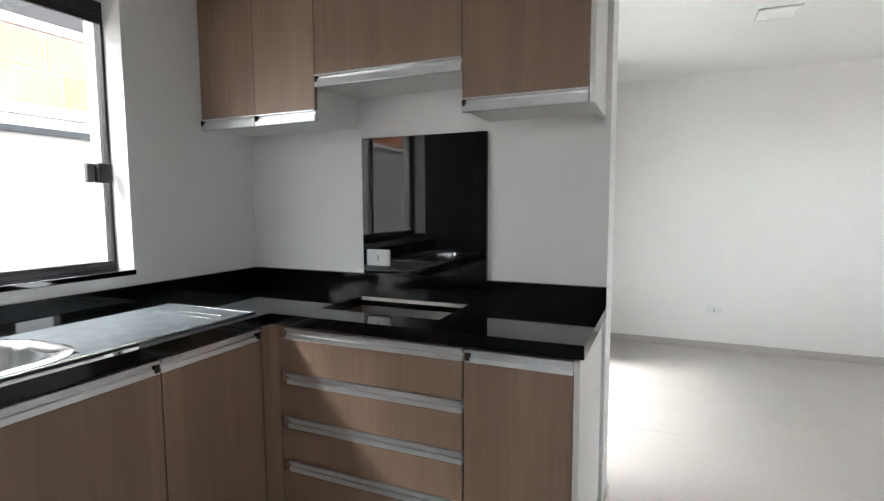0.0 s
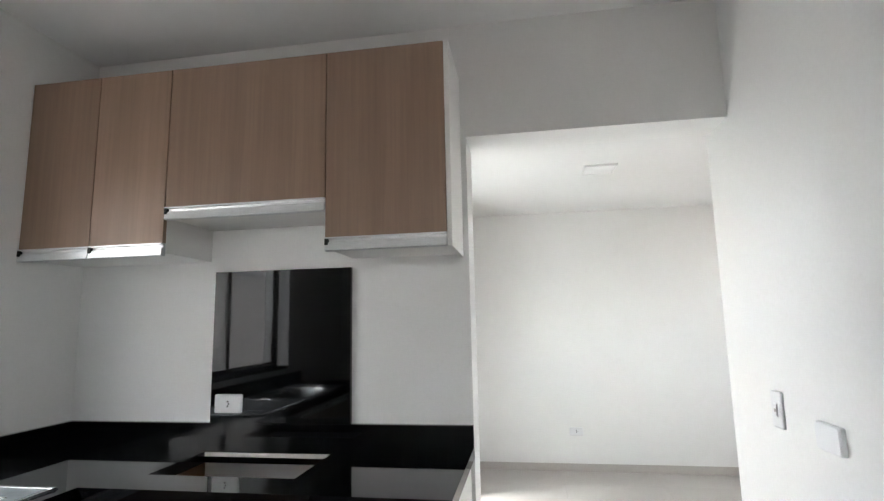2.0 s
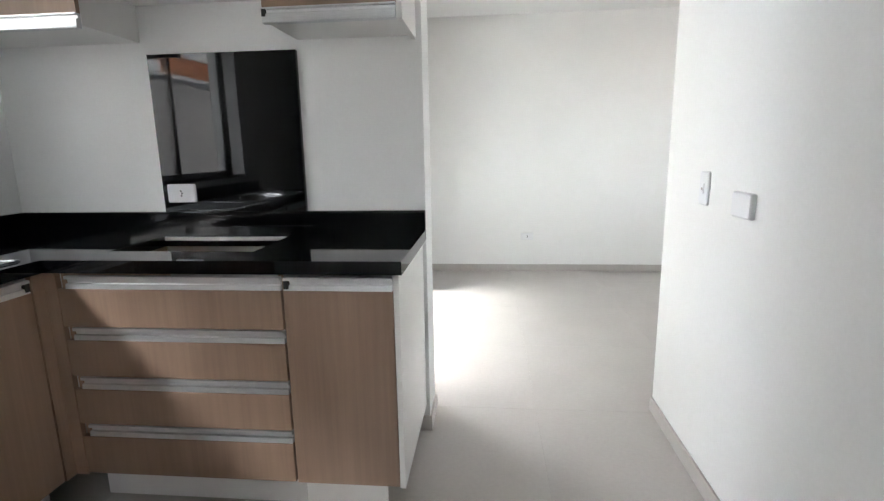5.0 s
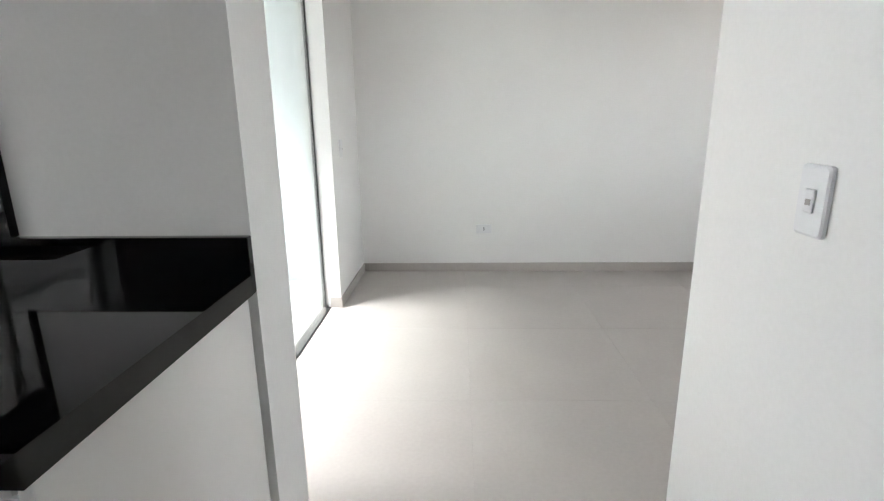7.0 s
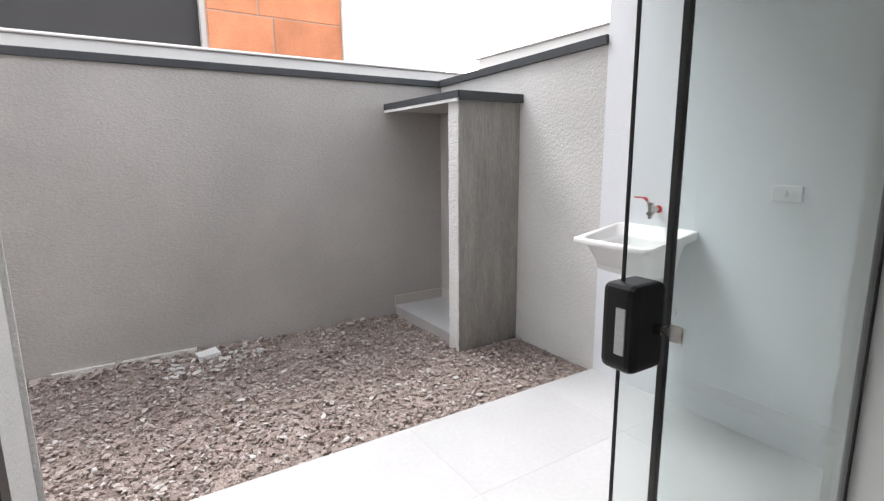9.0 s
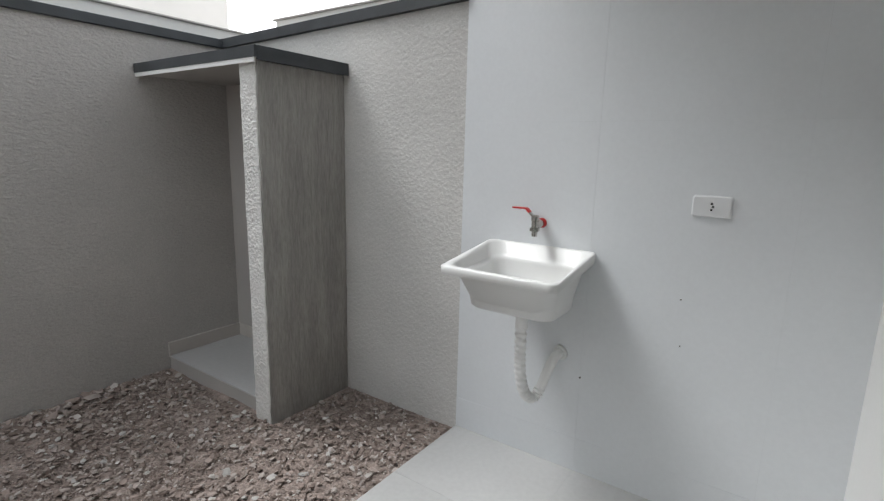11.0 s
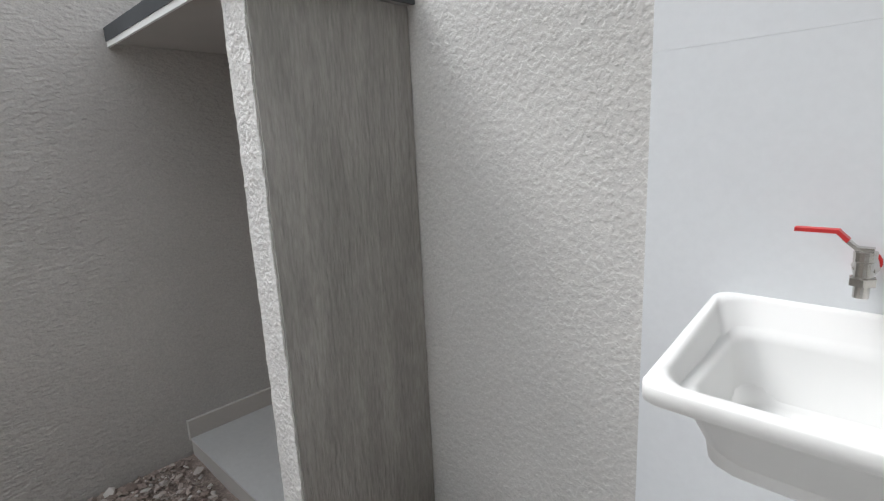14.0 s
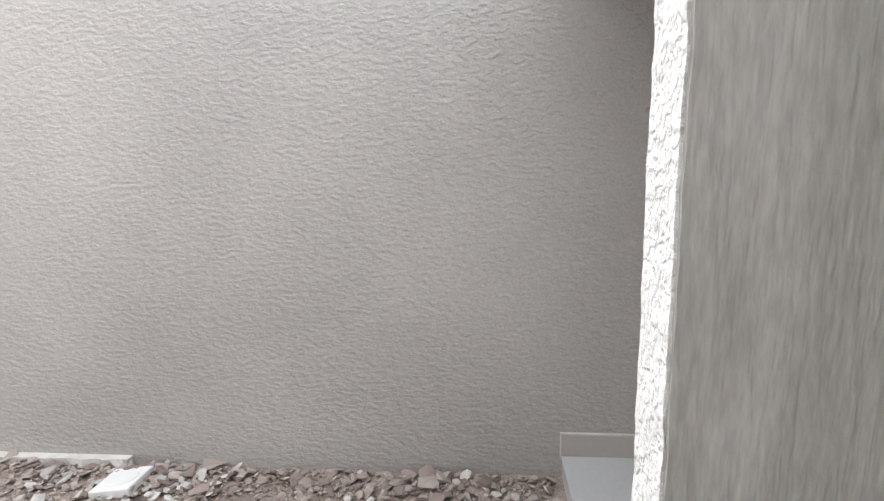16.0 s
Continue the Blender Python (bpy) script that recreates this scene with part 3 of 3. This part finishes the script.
    for k in range(doors):
        a, b = x0 + (xe - x0) * k / doors, x0 + (xe - x0) * (k + 1) / doors
        d = part("door", bm_box(a + 0.0015, b - 0.0015, -0.315, -0.296, z0 + 0.051, top, bevel=0.001, segments=1), WOOD, c)
        part("handle", bm_prism([(-0.296, z0 + 0.050), (-0.322, z0 + 0.050), (-0.322, z0 + 0.045), (-0.309, z0 + 0.043), (-0.308, z0 + 0.034),
                                 (-0.317, z0 + 0.031), (-0.320, z0 + 0.004), (-0.317, z0 + 0.001), (-0.296, z0 + 0.001)], "x", a + 0.002, b - 0.002), ALUMINIUM, d, "brushed aluminium pull")
        part("handle_stop", bm_box(a + 0.002, a + 0.014, -0.3215, -0.305, z0 + 0.022, z0 + 0.046), BLACK_PLASTIC, d)
    return c


wall_cabinet(-0.028, 0.617, 1.648, 2, "two-door oak laminate wall cabinet in the corner")
wall_cabinet(0.617, 1.267, 1.786, 1, "short oak laminate wall cabinet above the hob")
wall_cabinet(1.267, 1.733, 1.637, 1, "oak laminate wall cabinet with white side panel", side_panel=True)


# ---- outlets, switches, lamp ----
def wall_plate(name, at, turn, width, height, label, category, slots="outlet", depth=0.009):
    """A rounded plate on a wall; the local -y side faces the room."""
    w = thing(name, (0, 0, 0), label, category)
    plate = part("plate", bm_loft([[(x, y, z) for x, z in rounded(-width / 2 + i, width / 2 - i, -height / 2 + i, height / 2 - i, 0.008)]
                                   for i, y in ((0.0, 0.0), (0.0, -depth * 0.7), (0.004, -depth))]), PLATE_PLASTIC, w)
    if slots == "outlet":
        part("socket", bm_prism([(-0.011, -0.008), (0, -0.017), (0.011, -0.008), (0.011, 0.008), (0, 0.017), (-0.011, 0.008)], "y", -depth - 0.0015, -depth + 0.001), PLATE_PLASTIC, plate)
        for dx, dz in ((-0.0, 0.0095), (0.004, 0.0), (0.0, -0.0095)):
            part("pin_hole", bm_tube([(dx, -depth - 0.003, dz), (dx, -depth, dz)], [0.0038, 0.0038], 8), DARK_GREY, plate)
    elif slots == "switch":
        part("rocker", bm_box(-0.012, 0.012, -depth - 0.004, -depth, -0.02, 0.02, bevel=0.003), PLATE_PLASTIC, plate)
        part("indicator", bm_box(-0.006, 0.006, -depth - 0.005, -depth - 0.003, -0.007, 0.003), SMOOTH_RENDER, plate)
    w.matrix_basis = pose(*at, 0, 0, turn)
    return w


wall_plate("power_outlet", (0.737, -0.0225, 1.06), 0, 0.122, 0.076, "white power outlet on the black granite panel", "outlet")
wall_plate("power_outlet", (2.387, FY, 0.354), 0, 0.122, 0.072, "white power outlet low on the living room wall", "outlet")
wall_plate("power_outlet", (0.792, TY, 1.073), 0, 0.112, 0.067, "white power outlet on the patio wall", "outlet")
wall_plate("light_switch", (RX, -0.162, 1.071), -90, 0.072, 0.118, "white upright light switch on the white wall", "switch", slots="switch")
wall_plate("blank_plate", (RX, -0.455, 1.043), -90, 0.118, 0.076, "blank white cover plate beside the switch", "cover plate", slots="", depth=0.016)
wall_plate("light_switch", (LX, 2.40, 1.03), 90, 0.072, 0.118, "white light switch beside the glass door", "switch", slots="switch")


def bell_box():
    b = thing("patio_wall_lamp", (OX, 2.62, 1.24), "white plastic lamp holder on the patio wall", "wall lamp")
    part("base", bm_box(OX - 0.03, OX, 2.50, 2.66, 1.245, 1.335, bevel=0.01, segments=3), WHITE_PLASTIC, b)
    part("hood", bm_prism([(2.60, 1.325), (2.66, 1.335), (2.75, 1.305), (2.75, 1.30), (2.66, 1.318), (2.60, 1.312)], "x", OX - 0.05, OX - 0.01), WHITE_PLASTIC, b)
    part("neck", bm_tube([(OX - 0.03, 2.62, 1.30), (OX - 0.03, 2.68, 1.29)], [0.018, 0.018]), WHITE_PLASTIC, b)
    part("socket", bm_tube([(OX - 0.031, 2.53, 1.28), (OX - 0.036, 2.53, 1.28)], [0.014, 0.014]), DARK_GREY, b)


bell_box()


def ceiling_lamp():
    x, y, z = 2.525, 1.57, LH
    c = thing("ceiling_light", (x, y, z - 0.012), "square white flush ceiling light, switched off", "ceiling light")
    h = 0.11
    part("frame", bm_boxes([(x - h, x + h, y - h, y - h + 0.014, z - 0.012, z), (x - h, x + h, y + h - 0.014, y + h, z - 0.012, z),
                            (x - h, x - h + 0.014, y - h + 0.014, y + h - 0.014, z - 0.012, z), (x + h - 0.014, x + h, y - h + 0.014, y + h - 0.014, z - 0.012, z)], bevel=0.002), WHITE_PLASTIC, c)
    part("diffuser", bm_box(x - h + 0.014, x + h - 0.014, y - h + 0.014, y + h - 0.014, z - 0.008, z), DIFFUSER, c)


ceiling_lamp()


# ---- patio: laundry tank, tap and hose ----
def laundry_tank():
    x0, x1, y0, y1, zr = 0.010, 0.448, 2.405, TY, 0.834
    t = thing("laundry_tank", ((x0 + x1) / 2, TY - 0.15, 0.56), "glossy white plastic laundry tank on the patio wall", "laundry tank")

    def rise(y):
        u = max(0.0, min(1.0, (y - (y1 - 0.11)) / 0.06))
        return 0.046 * u * u * (3 - 2 * u)
    rings = []
    for i, dz, r, lift in ((0.085, -0.158, 0.05, 0), (0.074, -0.160, 0.05, 0), (0.066, -0.150, 0.05, 0), (0.052, -0.040, 0.05, 0.3), (0.046, -0.034, 0.045, 0.6), (0.004, -0.032, 0.03, 0.8), (0.0, -0.028, 0.03, 1), (0.0, -0.004, 0.03, 1),
                           (0.004, 0.0, 0.03, 1), (0.016, 0.0, 0.055, 1), (0.021, -0.006, 0.06, 1), (0.066, -0.138, 0.06, 0), (0.098, -0.149, 0.05, 0)):
        back = y1 if i < 0.02 else y1 - i * 0.8
        front = y0 + i * 1.35
        rings.append([(x, y, zr + dz + lift * rise(y)) for x, y in rounded(x0 + i, x1 - i * 0.75, front, back, r, 6)])
    part("basin", bm_loft(rings, True, True), TANK_PLASTIC, t, smooth=True)
    xm, ym = 0.243, 2.615
    part("drain_collar", bm_tube([(xm, ym, 0.678), (xm, ym, 0.652), (xm, ym, 0.650), (xm, ym, 0.60)], [0.03, 0.03, 0.022, 0.022]), WHITE_PLASTIC, t, smooth=False)
    return t


def drain_hose():
    h = thing("drain_hose", (0.26, 2.66, 0.29), "ribbed white plastic drain hose bent into a trap", "drain hose")
    ctrl = [Vector(p) for p in ((0.243, 2.615, 0.62), (0.243, 2.615, 0.52), (0.245, 2.62, 0.43), (0.258, 2.635, 0.345), (0.278, 2.665, 0.312), (0.296, 2.69, 0.34), (0.312, 2.72, 0.41), (0.325, 2.745, 0.458), (0.334, 2.765, 0.472), (0.336, 2.78, 0.473))]
    pts = []
    for i in range(len(ctrl) - 1):
        p0, p1, p2, p3 = ctrl[max(i - 1, 0)], ctrl[i], ctrl[i + 1], ctrl[min(i + 2, len(ctrl) - 1)]
        for k in range(16):
            u = k / 16
            pts.append(0.5 * ((2 * p1) + (p2 - p0) * u + (2 * p0 - 5 * p1 + 4 * p2 - p3) * u * u + (3 * p1 - p0 - 3 * p2 + p3) * u ** 3))
    ribbed = [0.0185 + (0.004 if i % 4 < 2 else 0.0) if i < 82 else 0.0185 for i in range(len(pts))]
    part("hose", bm_tube(pts, ribbed, 14), WHITE_PLASTIC, h)
    part("wall_flange", bm_tube([(0.335, 2.772, 0.4725), (0.336, 2.78, 0.473)], [0.028, 0.03], 18), WHITE_PLASTIC, h)


def garden_tap():
    x, z = 0.228, 0.966
    t = thing("tap", (x, TY - 0.04, z - 0.05), "chrome garden tap with a red lever", "tap")
    part("stem", bm_tube([(x, TY, z), (x, TY - 0.035, z)], [0.012, 0.012]), CHROME, t)
    part("red_ring", bm_tube([(x, TY - 0.004, z), (x, TY - 0.010, z)], [0.019, 0.019]), RED_PLASTIC, t)
    part("body", bm_tube([(x, TY - 0.03, z), (x, TY - 0.034, z), (x, TY - 0.05, z), (x, TY - 0.068, z)], [0.013, 0.018, 0.018, 0.014], 8), CHROME, t)
    f = TY - 0.068
    part("spout", bm_tube([(x, f, z + 0.030), (x, f, z + 0.029), (x, f, z + 0.014), (x, f, z + 0.012), (x, f, z - 0.016), (x, f, z - 0.020), (x, f, z - 0.044)],
                          [0.010, 0.015, 0.015, 0.0125, 0.0125, 0.0105, 0.0105], 16), CHROME, t)
    part("nut", bm_tube([(x, f, z - 0.012), (x, f, z - 0.024)], [0.0185, 0.0185], 6), CHROME, t)
    arm = part("lever_arm", bm_prism([(x + 0.010, z + 0.030), (x - 0.012, z + 0.030), (x - 0.030, z + 0.045), (x - 0.027, z + 0.049), (x - 0.010, z + 0.035), (x + 0.010, z + 0.035)], "y", f - 0.008, f + 0.008), CHROME, t)
    part("lever", bm_prism([(x - 0.024, z + 0.041), (x - 0.038, z + 0.054), (x - 0.092, z + 0.054), (x - 0.092, z + 0.060), (x - 0.035, z + 0.060), (x - 0.020, z + 0.046)], "y", f - 0.009, f + 0.009), RED_PLASTIC, arm, "red plastic lever")


laundry_tank()
drain_hose()
garden_tap()


for wx, wz, wr in ((0.419, 0.392, 0.0035), (0.735, 0.76, 0.0025), (0.748, 0.60, 0.0025)):
    mesh_thing("wall_plug", bm_tube([(wx, TY, wz), (wx, TY - 0.002, wz)], [wr, wr], 10), DARK_GREY, "tiny dark plug hole in the white patio wall", "plug hole")


# ---- gas shelter in the yard ----
def rough_wall(x0, x1, y0, y1, z0, z1, step=0.02, amount=0.003):
    """An upright slab whose faces and edges waver like hand plaster."""
    bm = bm_box(x0, x1, y0, y1, z0, z1)
    for axis, lo, hi in ((2, z0, z1), (1, y0, y1), (0, x0, x1)):
        n = max(1, int((hi - lo) / step))
        for k in range(1, n):
            co, no = [0, 0, 0], [0, 0, 0]
            co[axis], no[axis] = lo + (hi - lo) * k / n, 1
            bmesh.ops.bisect_plane(bm, geom=bm.verts[:] + bm.edges[:] + bm.faces[:], plane_co=co, plane_no=no)
    for v in bm.verts:
        p = v.co
        a = amount * Vector((noise.noise(p * 28), noise.noise(p * 28 + Vector((9, 0, 0))), 0)) + 0.4 * amount * Vector((noise.noise(p * 70), noise.noise(p * 70 + Vector((5, 2, 0))), 0))
        v.co = p + a
    return bm


def gas_shelter():
    s = thing("gas_shelter", (-1.3, 2.55, -0.03), "grey stuccoed gas cylinder shelter in the yard corner", "shelter")
    px0, px1, py0 = -0.942, -0.828, 2.303
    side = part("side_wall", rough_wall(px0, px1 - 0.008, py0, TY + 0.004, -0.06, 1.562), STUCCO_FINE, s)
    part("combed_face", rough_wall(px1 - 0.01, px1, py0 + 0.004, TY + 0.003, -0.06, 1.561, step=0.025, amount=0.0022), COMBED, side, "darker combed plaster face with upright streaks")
    roof = part("roof_slab", bm_box(BX + 0.001, -0.806, 2.29, TY + 0.003, 1.564, 1.60), SMOOTH_RENDER, s)
    part("fascia", bm_boxes([(BX + 0.001, -0.800, 2.278, 2.29, 1.570, 1.614), (-0.806, -0.796, 2.29, TY + 0.003, 1.560, 1.614), (BX + 0.001, -0.806, 2.29, TY + 0.003, 1.60, 1.612)]), COPING, roof, "dark grey edge of the roof slab")
    part("drip_edge", bm_box(BX + 0.001, -0.81, 2.281, 2.289, 1.552, 1.570), WHITE_PLASTIC, roof, "white strip under the roof edge")
    fl = part("floor_slab", bm_box(BX + 0.001, px0 + 0.004, 2.338, TY + 0.003, -0.06, 0.044, bevel=0.003), SMOOTH_RENDER, s)
    part("floor_tile", bm_box(BX + 0.012, px0 + 0.002, 2.334, TY + 0.002, 0.044, 0.052, bevel=0.0015), PATIO_TILE, fl)
    part("skirting", bm_box(BX + 0.001, BX + 0.011, 2.334, TY + 0.002, 0.044, 0.126, bevel=0.0015), TILE, s, "grey tile skirting along the wall")
    part("skirting_grout", bm_boxes([(BX + 0.001, BX + 0.0125, 2.333, TY + 0.002, 0.126, 0.1295), (BX + 0.001, BX + 0.0125, 2.3305, 2.334, 0.044, 0.1295)]), CHIPS, s, "pale grout line round the skirting")
    part("back_skirting", bm_box(BX + 0.011, px0 + 0.002, TY - 0.006, TY + 0.003, 0.052, 0.126, bevel=0.0015), TILE, s, "grey tile skirting along the wall")
    part("back_plaster", bm_box(BX + 0.001, px0 + 0.002, TY - 0.002, TY + 0.003, 0.126, 1.563), SMOOTH_RENDER, s)
    return s


gas_shelter()


def drain_cover():
    x, y = -1.668, 0.915
    d = thing("drain_cover", (x, y, -0.03), "white square plastic drain cover lying on the gravel", "drain cover")
    part("frame", bm_box(x - 0.07, x + 0.07, y - 0.065, y + 0.065, -0.03, -0.001, bevel=0.004), WHITE_PLASTIC, d)
    part("round_lid", bm_tube([(x, y, -0.003), (x, y, 0.0015), (x, y, 0.002)], [0.05, 0.05, 0.046], 28), MELAMINE, d)
    d.rotation_euler = (radians(5), radians(-4), radians(4))


drain_cover()
mesh_thing("mortar_smear", rough_wall(BX - 0.004, BX + 0.03, 0.1, 0.86, -0.05, 0.004, step=0.02, amount=0.012), CHIPS, "pale spilled mortar along the yard wall's foot", "mortar")


# ---- gravel ----
def stones(name, count, smin, smax, zone, mat, label, seed, flat=0.6, squeeze=1.0):
    rng = np.random.default_rng(seed)
    ico = bmesh.new()
    bmesh.ops.create_icosphere(ico, subdivisions=1, radius=1.0)
    base = np.array([v.co[:] for v in ico.verts])
    tri = np.array([[v.index for v in f.verts] for f in ico.faces])
    ico.free()
    x0, x1, y0, y1 = zone
    xy = np.column_stack((rng.uniform(x0, x1, count * 2), rng.uniform(y0, y1, count * 2)))
    ok = ~((xy[:, 0] < -0.80) & (xy[:, 1] > 2.30))
    xy = xy[ok][:count]
    n = len(xy)
    size = smin + (smax - smin) * rng.random(n) ** 2.6
    v = base[None] * (1 + 0.28 * rng.standard_normal((n, len(base), 1)).clip(-1.6, 1.6))
    v = v * (size[:, None] * np.column_stack((rng.uniform(0.6, 1.3, n), rng.uniform(0.6, 1.3, n), rng.uniform(0.3, 0.8, n) * flat)))[:, None, :]
    a = rng.uniform(0, math.tau, n)
    tilt = rng.normal(0, 0.45, n)
    c, s = np.cos(tilt)[:, None], np.sin(tilt)[:, None]
    y, z = v[:, :, 1] * c - v[:, :, 2] * s, v[:, :, 1] * s + v[:, :, 2] * c
    v = np.stack((v[:, :, 0], y, z), axis=2)
    c, s = np.cos(a)[:, None], np.sin(a)[:, None]
    v = np.stack((v[:, :, 0] * c - v[:, :, 1] * s, v[:, :, 0] * s + v[:, :, 1] * c, v[:, :, 2]), axis=2)
    v[:, :, 0] += xy[:, :1]
    v[:, :, 1] += xy[:, 1:]
    v[:, :, 2] += (-0.026 + rng.uniform(0.0, 0.012, n) + size * 0.25)[:, None]
    f = (tri[None] + (np.arange(n) * len(base))[:, None, None]).reshape(-1, 3)
    me = bpy.data.meshes.new(name)
    me.from_pydata(v.reshape(-1, 3).tolist(), [], f.tolist())
    me.materials.append(mat)
    ob = new(name, me)
    return tagged(ob, label, "gravel", kind="stuff")


stones("gravel", 26000, 0.003, 0.0145, (BX + 0.02, PX - 0.02, -0.6, TY - 0.01), GRAVEL, "brown and grey gravel covering the yard", 3)
stones("gravel_far", 5000, 0.008, 0.028, (BX + 0.02, PX - 0.02, -4.5, -0.6), GRAVEL, "brown and grey gravel along the side yard", 4)
stones("mortar_chips", 420, 0.005, 0.019, (BX + 0.02, PX - 0.02, -0.6, TY - 0.01), CHIPS, "pale mortar chips among the gravel", 5)
stones("rubble_strip", 260, 0.012, 0.034, (BX + 0.01, BX + 0.16, -0.6, 2.32), GRAVEL, "larger stones along the yard wall's foot", 6)
stones("mortar_crumbs", 160, 0.008, 0.03, (-1.74, -1.35, 0.6, 1.25), CHIPS, "pale mortar crumbs around the drain cover", 7)


# ---- the neighbour's house beyond the wall ----
structure("wall_neighbour_side", bm_boxes([(-2.12, -2.0, -3.2, 3.4, -0.2, 1.915), (-2.12, -2.0, -20.0, -3.2, -0.2, 2.215)]), NEIGHBOUR_WHITE, "pale plastered wall of the neighbour", "wall")
structure("wall_neighbour_rear", bm_box(-2.12, PX, 3.4, 3.52, -0.2, 2.08), NEIGHBOUR_WHITE, "pale plastered wall of the neighbour", "wall")


for nm, bx in (("coping_neighbour_side", [(-2.14, -1.985, -3.2, 3.38, 1.915, 1.927)]), ("coping_neighbour_rear", [(-2.14, PX, 3.38, 3.54, 2.08, 2.092)])):
    structure(nm, bm_boxes(bx, bevel=0.004), SMOOTH_RENDER, "thin grey mortar cap on the neighbour's wall", "coping")


def neighbour_house():
    x = -6.05
    h = thing("neighbour_house", (x - 2, 1.0, -0.25), "unfinished house of orange clay blocks and white plaster", "house")
    for b in ((x - 0.3, x, -22.0, 5.58, -0.25, 2.70), (x - 0.3, x, 3.71, 5.58, 2.70, 7.2), (x - 4.0, x - 0.3, 5.40, 5.58, -0.25, 7.2), (x - 0.3, x, -22.0, 3.71, 5.2, 7.2), (x - 0.3, x, -10.4, -1.6, 2.7, 5.2), (x - 0.3, x, -22.0, -13.4, 2.7, 5.2), (x - 0.3, x, -13.4, -10.4, 3.72, 5.2)):
        part("wall", bm_box(*b), NEIGHBOUR_WHITE, h)
    inf = part("block_infill", bm_box(x - 0.25, x - 0.06, 1.76, 3.71, 2.70, 3.72), MORTAR, h)
    part("lintel", bm_box(x - 0.28, x - 0.02, -1.6, 3.71, 3.74, 3.86), NEIGHBOUR_WHITE, h)
    # Flat near-black sheets paint the shade inside the two openings.
    part("upper_opening", bm_box(x - 0.3, x - 0.2, -1.6, 3.71, 3.86, 5.2), OPENING_SHADE, h, "near-black sheet for the shade inside an opening")
    part("dark_opening", bm_box(x - 0.3, x - 0.2, -1.6, 1.70, 2.70, 3.74), OPENING_SHADE, h, "near-black sheet for the shade inside an opening")
    part("door_post", bm_box(x - 0.24, x - 0.05, 1.70, 1.76, 2.70, 3.74), SMOOTH_RENDER, h)
    part("roof", bm_box(x - 4.2, x + 0.3, -22.2, 5.8, 7.2, 7.35), COPING, h)
    for row in range(2):
        edges = (1.775, 2.66, 3.70) if row == 0 else (1.775, 2.46, 3.70)
        for a, b in zip(edges, edges[1:]):
            part("block", bm_box(x - 0.07, x - 0.045, a + 0.012, b - 0.012, 2.71 + row * 0.505, 3.195 + row * 0.505, bevel=0.008), BLOCK, inf)
    far_inf = part("block_infill", bm_box(x - 0.25, x - 0.06, -13.4, -10.4, 2.70, 3.72), MORTAR, h)
    for row in range(2):
        for k in range(3):
            a = -13.385 + k * 1.0
            part("block", bm_box(x - 0.07, x - 0.045, a + 0.012, a + 0.98, 2.71 + row * 0.505, 3.195 + row * 0.505, bevel=0.008), BLOCK, far_inf)


neighbour_house()


# ---- floor tiles ----
def tiles(parent, zones, size, ox, oy, mat, gap=0.0005):
    """Square tiles clipped to the zones; whole ones share a mesh."""
    shared = {}
    for x0, x1, y0, y1 in zones:
        i0, i1 = math.floor((x0 - ox) / size), math.ceil((x1 - ox) / size)
        j0, j1 = math.floor((y0 - oy) / size), math.ceil((y1 - oy) / size)
        for i in range(i0, i1):
            for j in range(j0, j1):
                a, b = max(x0, ox + i * size + gap), min(x1, ox + (i + 1) * size - gap)
                c, d = max(y0, oy + j * size + gap), min(y1, oy + (j + 1) * size - gap)
                if b - a < 0.01 or d - c < 0.01:
                    continue
                key = (round(b - a, 4), round(d - c, 4))
                if key not in shared:
                    bm = bm_box(-key[0] / 2, key[0] / 2, -key[1] / 2, key[1] / 2, -0.012, 0.0, bevel=0.0003, segments=1)
                    me = bpy.data.meshes.new("tile")
                    bm.to_mesh(me)
                    bm.free()
                    me.materials.append(mat)
                    shared[key] = me
                ob = new("tile", shared[key])
                ob.location = ((a + b) / 2, (c + d) / 2, 0)
                ob.parent = parent


floor_ob, patio_ob = bpy.data.objects["floor"], bpy.data.objects["patio_floor"]
tiles(floor_ob, [(-0.03, RX, BACK, 0.2101), (OX + 0.02, LX, 0.418, 2.165), (LX, RIGHT, 0.2105, FY)], 0.8, 2.235, 0.2103, TILE)
tiles(patio_ob, [(PX + 0.013, OX + 0.018, WT + 0.02, TY)], 0.8, 0.42, 1.55, PATIO_TILE, gap=0.0003)


# ---- wall tiles behind the laundry tank ----
def wall_tiles():
    wall = bpy.data.objects["wall_tank"]
    gap = 0.0003
    for xa, xb in ((PX, 0.42), (0.42, 1.02), (1.02, OX)):
        for za, zb in ((-0.1, 0.137), (0.137, 1.337), (1.337, 2.5)):
            bm = bm_box(xa + (gap if xa > 0 else 0), xb - (gap if xb < OX else 0), TY, TY + 0.0012, za + (gap if za > 0 else 0), zb - gap, bevel=0.0002, segments=1)
            me = bpy.data.meshes.new("wall_tile")
            bm.to_mesh(me)
            bm.free()
            me.materials.append(OUTER_PAINT)
            new("wall_tile", me).parent = wall


wall_tiles()
